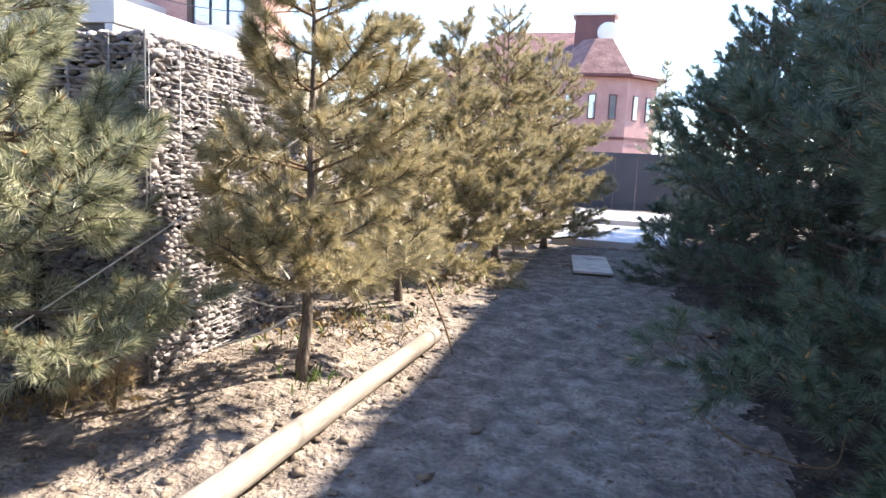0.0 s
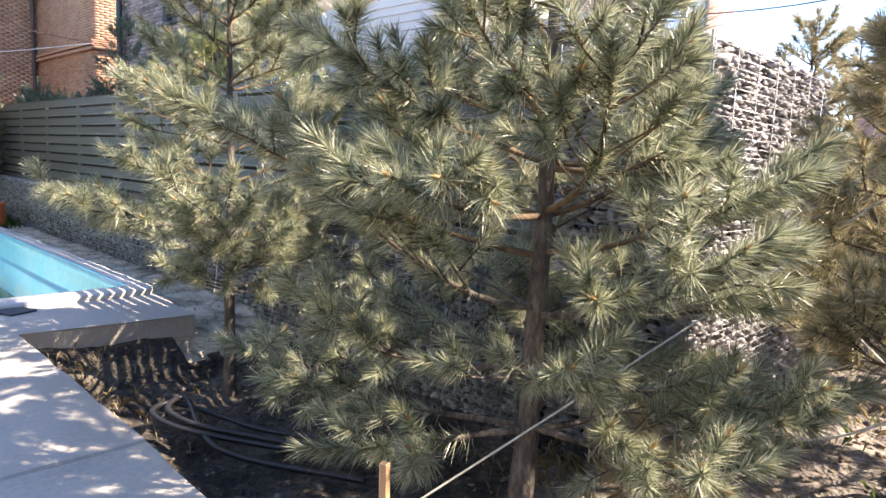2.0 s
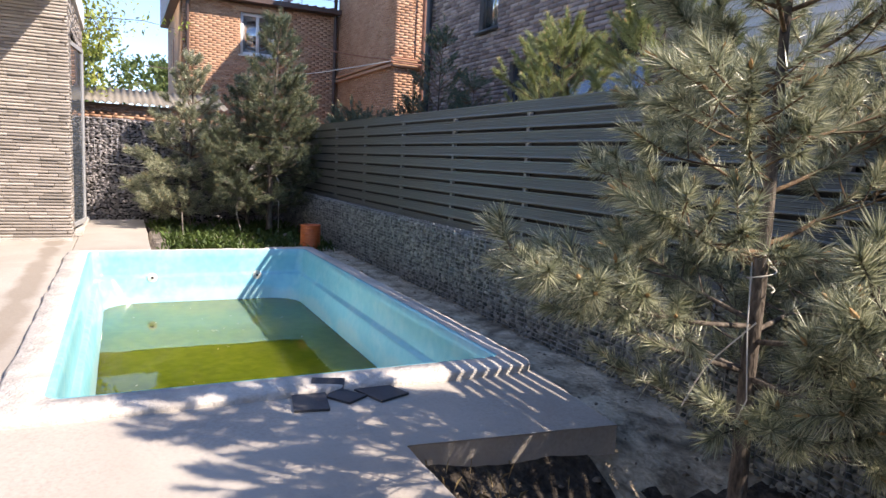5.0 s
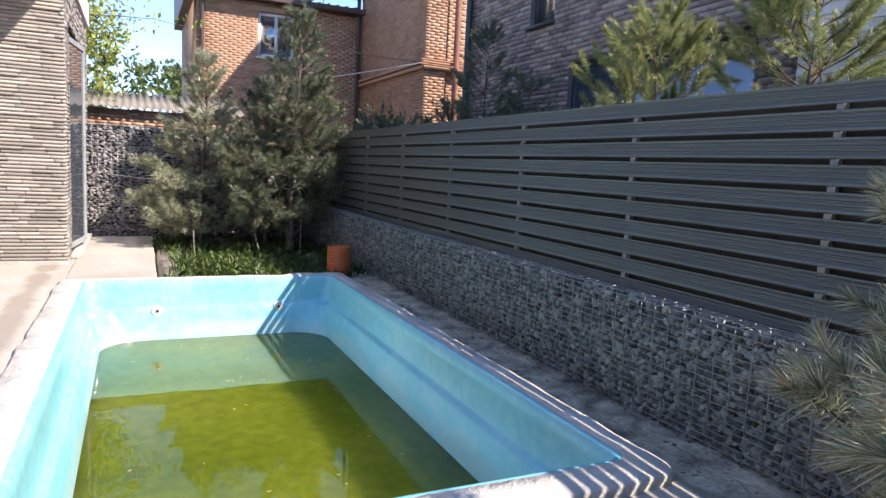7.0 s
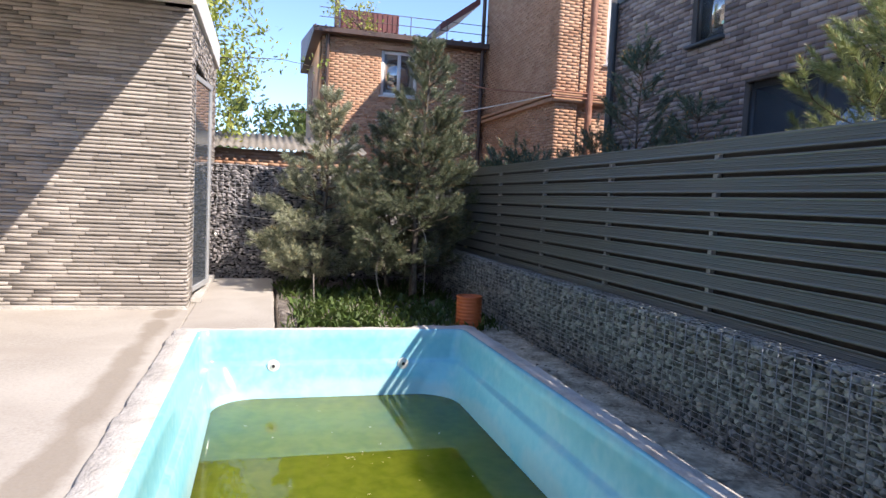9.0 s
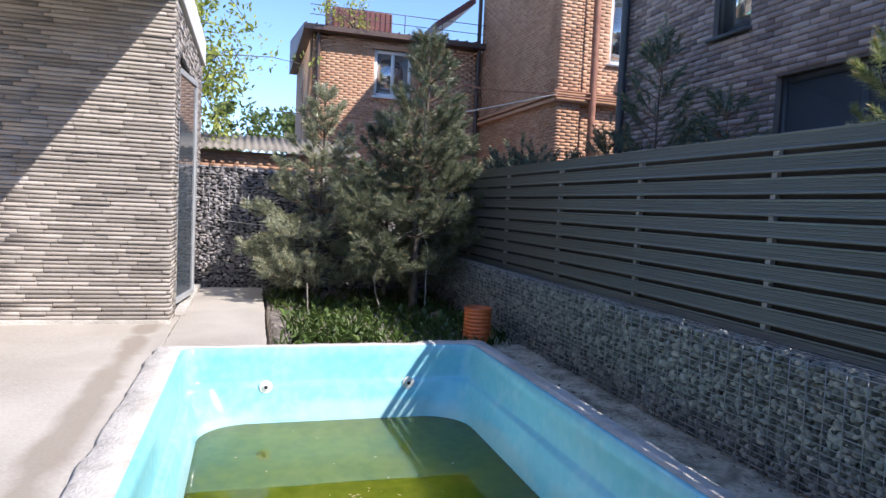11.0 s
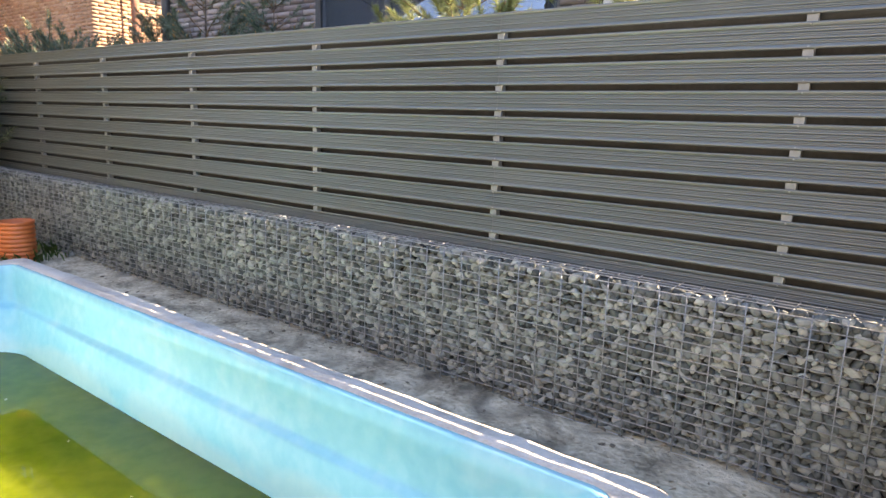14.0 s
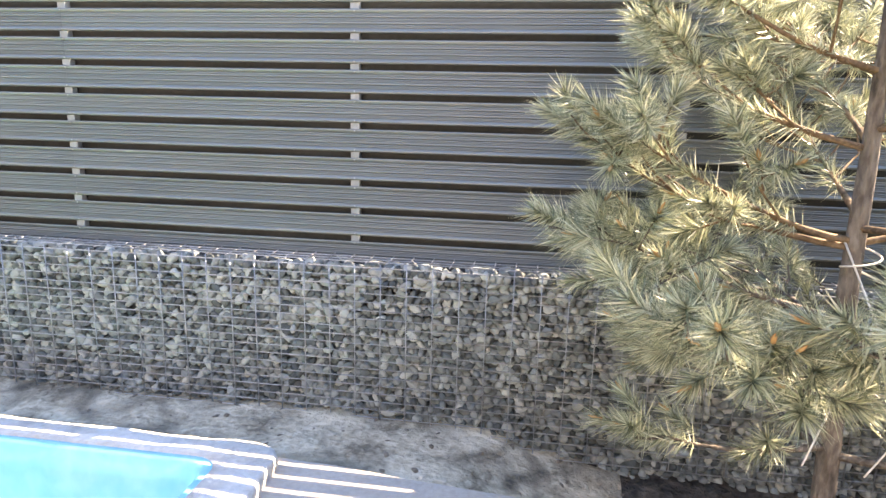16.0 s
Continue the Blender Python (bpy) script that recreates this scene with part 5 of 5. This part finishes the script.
pine((1.45, 26.0, 0.0), 5.5, 0.7, 70, 500, "slim far pine before the red house", trunk_r=0.06, bare=0.1, group="shaded pines", **FAR)


def leafy_tree(place, height, radius, seed, count, size, label, mat, crown_base=0.4, trunk_r=0.14, name="leafy_tree"):
    """A broad-leaved tree: forked limbs and clumps of small leaves with gaps."""
    rng = np.random.default_rng(seed)
    tree = thing(name, place, label=label, category="tree")
    pts = np.array([(0, 0, -0.2), (0.05, 0.02, height * 0.2), (0.0, 0.1, height * 0.42), (0.1, 0.0, height * 0.7)])
    mesh_part("trunk", *tube(smooth_line(pts, 12), np.linspace(trunk_r, trunk_r * 0.4, 12), 9), M["bark"], tree, smooth=True)
    ends = []
    for k in range(26):
        z0 = height * rng.uniform(crown_base * 0.8, 0.7)
        a = rng.random() * 6.28
        e = np.array([math.cos(a) * radius * rng.uniform(0.5, 1.0), math.sin(a) * radius * rng.uniform(0.5, 1.0), height * rng.uniform(crown_base, 1.0)])
        o = np.array([0.05, 0.05, z0])
        line = smooth_line([o, (o + e) / 2 + rng.normal(0, 0.2, 3) + (0, 0, 0.3), e], 9)
        pieces = [tube(line, np.linspace(0.04, 0.008, 9), 5)]
        for s in (5, 6, 7, 8):
            for _ in range(3):
                q = line[s] + rng.normal(0, 0.45, 3) + (0, 0, -0.15)
                pieces.append(tube(np.array([line[s], (line[s] + q) / 2 + (0, 0, 0.06), q]), (0.01, 0.007, 0.004), 4, False))
                ends.append((q + line[s]) / 2)
                ends.append(q)
        mesh_part("limb", *merged(pieces), M["bark"], tree)
    ends = np.array(ends)
    c = ends[rng.integers(0, len(ends), count)] + rng.normal(0, 0.16, (count, 3))
    a, bb = rng.normal(0, 1, (count, 3)), rng.normal(0, 1, (count, 3))
    a /= np.linalg.norm(a, axis=1)[:, None]
    bb = np.cross(a, bb)
    bb /= np.linalg.norm(bb, axis=1)[:, None]
    s = size * rng.uniform(0.6, 1.2, (count, 1))
    v = np.stack([c - a * s, c + bb * s * 0.45, c + a * s, c - bb * s * 0.45], 1).reshape(-1, 3)
    me = fast_mesh("crown", v, np.arange(count * 4).reshape(-1, 4))
    me.materials.append(mat)
    cr = new("crown", me)
    cr.parent = tree
    return tree


leafy_tree((-21.6, -2.35, 0), 8.2, 2.9, 5, 14000, 0.07, "spring-green broad-leaved tree behind the garden house", M["leaf"], 0.38)
leafy_tree((-25.5, -9.5, 0), 10.0, 4.0, 15, 7000, 0.13, "tall leafy tree beyond the garden house", M["leaf"], 0.25)
for k, (x, y, hh, r) in enumerate(((-46, 4.0, 6.9, 4.0), (-48, -2.0, 7.0, 4.0), (-44, 9.0, 7.0, 4.0))):
    leafy_tree((x, y, 0), hh, r, 20 + k, 5000, 0.22, "distant green tree beyond the roofs", M["far_leaf"], 0.2)


def blades(name, spots, height, width, mat, seed, lean=0.5, label="", category="grass"):
    """Grass blades or narrow leaves rooted at spots, bent outwards."""
    rng = np.random.default_rng(seed)
    p = np.asarray(spots)
    n = len(p)
    a = rng.random(n) * 6.28
    h = height * rng.uniform(0.5, 1.3, n)
    d = np.stack([np.cos(a), np.sin(a), np.zeros(n)], 1)
    x = np.stack([-np.sin(a), np.cos(a), np.zeros(n)], 1) * (width * rng.uniform(0.6, 1.2, n))[:, None]
    l1 = lean * rng.uniform(0.2, 1.0, n)
    mid = p + d * (h * l1 * 0.4)[:, None] + np.array([0, 0, 1.0]) * (h * 0.6)[:, None]
    tip = p + d * (h * l1)[:, None] + np.array([0, 0, 1.0]) * (h * (1 - 0.35 * l1))[:, None]
    v = np.stack([p - x * 0.5, p + x * 0.5, mid + x, tip, mid - x], 1).reshape(-1, 3)
    ob = mesh_part(name, v, np.arange(n * 5).reshape(-1, 5), mat)
    return tagged(ob, label, category, kind="stuff")


rng = np.random.default_rng(77)
n = 2200
sx, sy = rng.uniform(-18.3, -13.85, n), rng.uniform(0.72, 3.35, n)
keep = np.array([noise.noise(Vector((a * 0.9, b * 0.9, 7))) > -0.25 for a, b in zip(sx, sy)])
blades("grass", np.stack([sx, sy, np.full(n, 0.09)], 1)[keep], 0.16, 0.008, M["grass"], 1, 0.8, "patchy green grass and weeds in the bed")
n = 500
sx, sy = rng.uniform(-17.0, -13.85, n), rng.uniform(0.9, 3.2, n)
blades("weeds", np.stack([sx, sy, np.full(n, 0.09)], 1), 0.15, 0.03, M["grass"], 2, 1.3, "broad-leaved low weeds under the pines", "weeds")


def scatter(n, x0, x1, y0, y1, seed):
    q = np.random.default_rng(seed)
    xs, ys = q.uniform(x0, x1, n), q.uniform(y0, y1, n)
    return np.array([(a, b, ground_height(a, b)) for a, b in zip(xs, ys)])


def clump(cx, cy, r, n, seed):
    q = np.random.default_rng(seed)
    xs, ys = cx + q.normal(0, r, n), cy + q.normal(0, r, n)
    return np.array([(a, b, ground_height(a, b)) for a, b in zip(xs, ys)])


green = [clump(-1.72, 9.4, 0.18, 90, 1), clump(-1.9, 5.4, 0.25, 40, 2), clump(-1.7, 3.7, 0.10, 24, 3), clump(-1.9, 6.9, 0.25, 40, 4), clump(-2.3, 4.4, 0.15, 20, 8)]
blades("weeds", np.concatenate(green), 0.10, 0.006, M["grass"], 3, 0.8, "small green weeds by the tree roots", "weeds")
dry = [clump(-2.1, 5.0, 0.3, 220, 5), clump(-2.0, 7.4, 0.35, 220, 6), clump(-5.6, 1.9, 0.35, 120, 7), clump(-3.2, 3.1, 0.16, 160, 9), clump(-6.4, 1.85, 0.15, 60, 10)]
blades("dry_grass", np.concatenate(dry), 0.09, 0.004, M["dry_grass"], 4, 1.0, "dry straw tufts on the dirt bank")

# ---- loose things ----
# orange corrugated pipe stood on end
pipe = thing("corrugated_pipe", (-14.06, 2.92, 0.10), label="short orange corrugated sewer pipe stood on end", category="pipe")
prof = []
zz = 0.0
for k in range(9):
    prof += [(0.150, zz), (0.158, zz + 0.006), (0.158, zz + 0.026), (0.150, zz + 0.033)]
    zz += 0.042
prof += [(0.150, zz), (0.158, zz + 0.008), (0.158, zz + 0.035), (0.146, zz + 0.035), (0.142, 0.0)]
seg = 40
v = [(r * math.cos(6.28318 * k / seg), r * math.sin(6.28318 * k / seg), z) for r, z in prof for k in range(seg)]
f = [(a * seg + k, a * seg + (k + 1) % seg, (a + 1) * seg + (k + 1) % seg, (a + 1) * seg + k) for a in range(len(prof) - 1) for k in range(seg)]
mesh_part("barrel", v, f, M["orange_plastic"], pipe)

# grey pole lying over the dirt
pts = smooth_line([(-1.58, 0.9, 0.10), (-1.49, 2.2, 0.10), (-1.40, 3.6, 0.10), (-1.31, 5.05, 0.09)], 30)
pole = thing("wooden_pole", label="long grey weathered wooden pole lying on the dirt", category="pole")
v, f = tube(pts, np.linspace(0.072, 0.064, 30), 14)
mesh_part("shaft", v, f, M["log"], pole, smooth=True)
for c, r, d in ((pts[0], 0.072, -1), (pts[-1], 0.064, 1)):
    b = bmesh.new()
    bmesh.ops.create_circle(b, cap_ends=True, segments=14, radius=r, matrix=pose(c[0], c[1] + 0.001 * d, c[2], 90, 0, 0))
    part("sawn_end", b, M["log"], pole, "paler sawn end")

stake = part("stake", block(-0.011, 0.011, -0.011, 0.011, -0.1, 0.72, 0.002), M["stake"])
stake.location, stake.rotation_euler = (-2.64, 1.42, 0.0), (0.02, -0.01, 0.3)
tagged(stake, "pale wooden stake in the ground beside the slab", "stake")
cord("guy_rope", smooth_line([(-3.28, 1.75, 0.02), (-2.6, 2.78, 0.78), (-1.85, 3.80, 1.62)], 14), 0.0045, M["rope"], label="white guy cord tied to the young pine's trunk", category="rope")
cord("dry_branch", smooth_line([(-1.10, 4.85, 0.0), (-1.2, 4.95, 0.2), (-1.42, 5.15, 0.5)], 10), 0.009, M["twig"], label="thin dead stick leaning over the dirt", category="branch")
cord("dry_branch", smooth_line([(-1.72, 8.4, 0.05), (-1.55, 8.0, 0.15), (-1.25, 7.6, 0.02)], 10), 0.008, M["twig"], label="thin dead stick lying on the bank", category="branch")
cord("dry_branch", smooth_line([(0.55, 4.3, 0.03), (0.8, 3.75, 0.03), (1.15, 3.55, 0.05), (1.35, 3.95, 0.1)], 16), 0.006, M["twig"], label="fallen curved twig on the shaded dirt", category="branch")
hose = [(-3.7, 2.75, -0.08), (-4.2, 2.35, -0.09), (-4.6, 2.08, -0.08), (-4.95, 1.86, -0.05), (-5.18, 1.82, -0.02), (-5.27, 1.98, -0.03), (-5.1, 2.14, -0.08), (-4.75, 2.3, -0.12), (-4.2, 2.6, -0.12)]
cord("hose", smooth_line(hose, 60), 0.017, M["black_hose"], sides=8, label="black plastic hose coiled in the planting pit", category="hose")
cord("hose", smooth_line([(x + 0.05, y + 0.07, z + 0.02) for x, y, z in hose[:6]] + [(-4.6, 1.95, -0.09), (-3.8, 2.3, -0.08)], 60), 0.017, M["black_hose"], sides=8, label="second black hose loop in the planting pit", category="hose")


def chipped_tile(place, rz, w, d, tilt_deg=0):
    b = block(-w / 2, w / 2, -d / 2, d / 2, 0, 0.014, 0.002)
    for vv in b.verts:
        vv.co.x += 0.012 * noise.noise(Vector((vv.co.x * 20, vv.co.y * 20, w)))
    ob = part("slate_tile", b, M["chip_tile"])
    ob.location, ob.rotation_euler = place, (radians(tilt_deg), 0, radians(rz))
    return tagged(ob, "broken dark slate tile lying at the pool edge", "tile", "slate tiles")


chipped_tile((-7.52, 1.66, 0.153), 20, 0.30, 0.22)
chipped_tile((-7.49, 1.44, 0.153), 35, 0.18, 0.16)
chipped_tile((-7.50, 1.22, 0.153), -10, 0.34, 0.2)
chipped_tile((-7.62, 1.36, 0.165), 70, 0.2, 0.16, 38)

tie = [(-5.64 + 0.052 * math.cos(a), 2.56 + 0.052 * math.sin(a), 1.12 + 0.012 * a) for a in np.linspace(0, 9.4, 30)]
cord("tie_string", tie + [(-5.60, 2.46, 0.98), (-5.52, 2.40, 0.72), (-5.60, 2.42, 0.55)], 0.003, M["rope"], label="white string tied round the pine's trunk", category="string")
cord("tie_string", smooth_line([(-5.60, 2.51, 1.0), (-5.72, 2.40, 0.8), (-5.80, 2.36, 0.6)], 12), 0.003, M["rope"], label="loose white string hanging from the trunk", category="string")

def dead_tuft(place, seed, n=16):
    """A dead low branch with brown needles."""
    q = np.random.default_rng(seed)
    o = np.array(place)
    t = thing("dead_branch", label="dead pine branch with dry tan needles on the dirt", category="branch")
    p0 = o + q.normal(0, 0.09, (n, 3)) * (1, 1, 0.6)
    d = q.normal(0, 1, (n, 3)) + (0, 0, 0.6)
    mesh_part("twig", *merged([tube(np.array([o - (0, 0, 0.12), (o + p) / 2, p]), (0.007, 0.005, 0.003), 4, False) for p in p0]), M["twig"], t)
    me = fast_mesh("needles", *needle_mesh(p0, d, np.full(n, 0.14), 90, 0.004, 0.08, q))
    me.materials.append(M["dry_grass"])
    ob = new("needles", me)
    ob.parent = t
    ob["kind"] = "stuff"


dead_tuft((-2.75, 2.95, 0.24), 3, 20)
dead_tuft((-2.62, 3.02, 0.16), 4, 12)
for k, (a, b, c) in enumerate((((-1.86, 3.70, 0.55), (-2.15, 3.85, 0.5), (-2.45, 3.75, 0.62)), ((-1.86, 3.72, 0.5), (-2.05, 3.6, 0.38), (-2.3, 3.55, 0.28)), ((-1.85, 3.72, 0.62), (-2.1, 3.95, 0.75), (-2.3, 3.9, 0.95)))):
    cord("dead_twig", smooth_line([a, b, c], 12), 0.006, M["rope"], label="bare pale dead twig low on the young pine", category="twig")

q = np.random.default_rng(12)
bits = np.stack([q.uniform(-13.2, -8.3, 46), q.uniform(0.2, 2.3, 46), np.full(46, WATER + 0.004)], 1)
bits[:14] = np.array((-11.6, 1.2, WATER + 0.004)) + q.normal(0, 0.12, (14, 3)) * (1, 1, 0)
ang, size = q.uniform(0, 6.28, 46), q.uniform(0.008, 0.022, 46)
v = np.concatenate([[p + (c * sz * math.cos(a + b), c * sz * math.sin(a + b), 0.002 * c) for c, b in ((1, 0), (0.45, 1.57), (1, 3.14), (0.45, 4.71))] for p, a, sz in zip(bits, ang, size)])
tagged(mesh_part("floating_leaves", v, np.arange(46 * 4).reshape(-1, 4), M["dry_grass"]), "small dry leaves floating on the green water", "leaves", kind="stuff")

# bent stick and tie strings by the staked pine in the bed
cord("bent_stick", smooth_line([(-15.95, 2.20, 0.08), (-16.0, 2.09, 0.57), (-16.1, 2.24, 0.98), (-16.3, 2.62, 1.24), (-16.38, 2.72, 1.2)], 24), 0.009, M["log"], label="thin pale stick bent in an arch against the pine", category="stick")
cord("tie_string", smooth_line([(-16.36, 2.80, 1.28), (-16.22, 2.88, 1.02), (-16.2, 2.87, 0.6), (-16.2, 2.87, 0.12)], 16), 0.006, M["rope"], label="pale cord hanging from the pine's trunk to the weeds", category="string")
cord("tie_string", [(-16.42 + 0.066 * math.cos(a), 2.75 + 0.066 * math.sin(a), 1.2 + 0.014 * a) for a in np.linspace(0, 12.5, 40)], 0.005, M["rope"], label="pale cord wound round the pine's trunk", category="string")
cord("stake", [(-16.2, 1.22, 0.06), (-16.2, 1.2, 0.5)], 0.009, M["log"], label="thin pale stick standing in the weedy bed", category="stick")


def roof_sapling(place, seed, n=420):
    """A small self-sown birch: a few bent stems and a loose cloud of leaves."""
    q = np.random.default_rng(seed)
    o = np.array(place)
    t = thing("sapling", label="small self-sown birch growing on the brick house's eave", category="tree")
    tips = o + q.normal(0, 1, (9, 3)) * (0.3, 0.42, 0.16) + (0, 0, 0.36)
    mesh_part("stem", *merged([tube(smooth_line([o, (o + p) / 2 + (0, 0, 0.08), p], 7), np.linspace(0.014, 0.004, 7), 5) for p in tips]), M["bark"], t)
    c = tips[q.integers(0, 9, n)] + q.normal(0, 0.11, (n, 3))
    a = q.normal(0, 1, (n, 3))
    a /= np.linalg.norm(a, axis=1)[:, None]
    b = np.cross(a, q.normal(0, 1, (n, 3)))
    b /= np.linalg.norm(b, axis=1)[:, None]
    z = q.uniform(0.025, 0.055, (n, 1))
    mesh_part("leaves", np.stack([c - a * z, c + b * z * 0.6, c + a * z, c - b * z * 0.6], 1).reshape(-1, 3), np.arange(n * 4).reshape(-1, 4), M["leaf"], t)["kind"] = "stuff"


roof_sapling((-24.05, 2.85, 5.98), 4)

# cables between the houses
cord("cable", smooth_line([(-24.2, 4.9, 5.2), (-22.0, 5.55, 4.45), (-19.35, 6.3, 3.98)], 16), 0.022, M["rust"], label="rusty gas pipe strung between the brick walls", category="pipe")
cord("cable", smooth_line([(-24.2, 3.3, 3.72), (-22.0, 4.7, 3.75), (-19.35, 6.28, 3.98)], 16), 0.014, M["rope"], label="pale overhead cable to the brick house", category="cable")
cord("cable", smooth_line([(-18.47, -0.1, 1.25), (-17.9, 0.9, 1.2), (-17.5, 1.42, 1.3)], 12), 0.006, M["rope"], label="thin guy wire tied to the pine", category="rope")
cord("cable", smooth_line([(-8, 8.5, 4.0), (-4.0, 6.5, 2.95), (-1.0, 5.6, 3.1), (5, 5.0, 4.6)], 30), 0.006, M["black_hose"], label="thin black overhead cable", category="cable")

# clods, stones and litter on the dirt
rng = random.Random(9)
clods = []
for x0, x1, y0, y1, cnt, smax in ((-3.4, -1.1, 2.2, 8.5, 1800, 0.055), (-1.2, 1.9, 1.0, 10.0, 2400, 0.03), (-0.9, 1.6, 1.0, 7.0, 70, 0.075), (-6.6, -3.4, 1.55, 3.3, 420, 0.05), (-13.4, -6.3, 2.86, 3.40, 260, 0.025), (0.5, 1.5, 5.5, 6.8, 60, 0.08)):
    for _ in range(cnt):
        x, y = rng.uniform(x0, x1), rng.uniform(y0, y1)
        s = smax * (0.2 + rng.random() ** 2)
        clods.append((rng.randrange(14), Matrix.Translation((x, y, ground_height(x, y) + s * 0.1)) @ Euler((rng.uniform(-0.3, 0.3), rng.uniform(-0.3, 0.3), rng.uniform(0, 6))).to_matrix().to_4x4() @ Matrix.Diagonal((s * 1.4, s * 1.2, s * 0.8, 1))))
M["clod"] = material("dry_earth_clods", [(0.12, 0.095, 0.075), (0.22, 0.18, 0.14), (0.30, 0.25, 0.2)], 6.0, 0.95, 60, 0.8, 0.01, island=0.4, spec=0.2)
clod_ob = stones_mesh("clods", clods, CHUNKS, M["clod"], None)
tagged(clod_ob, "dry earth clods and small stones on the ground", "clods")
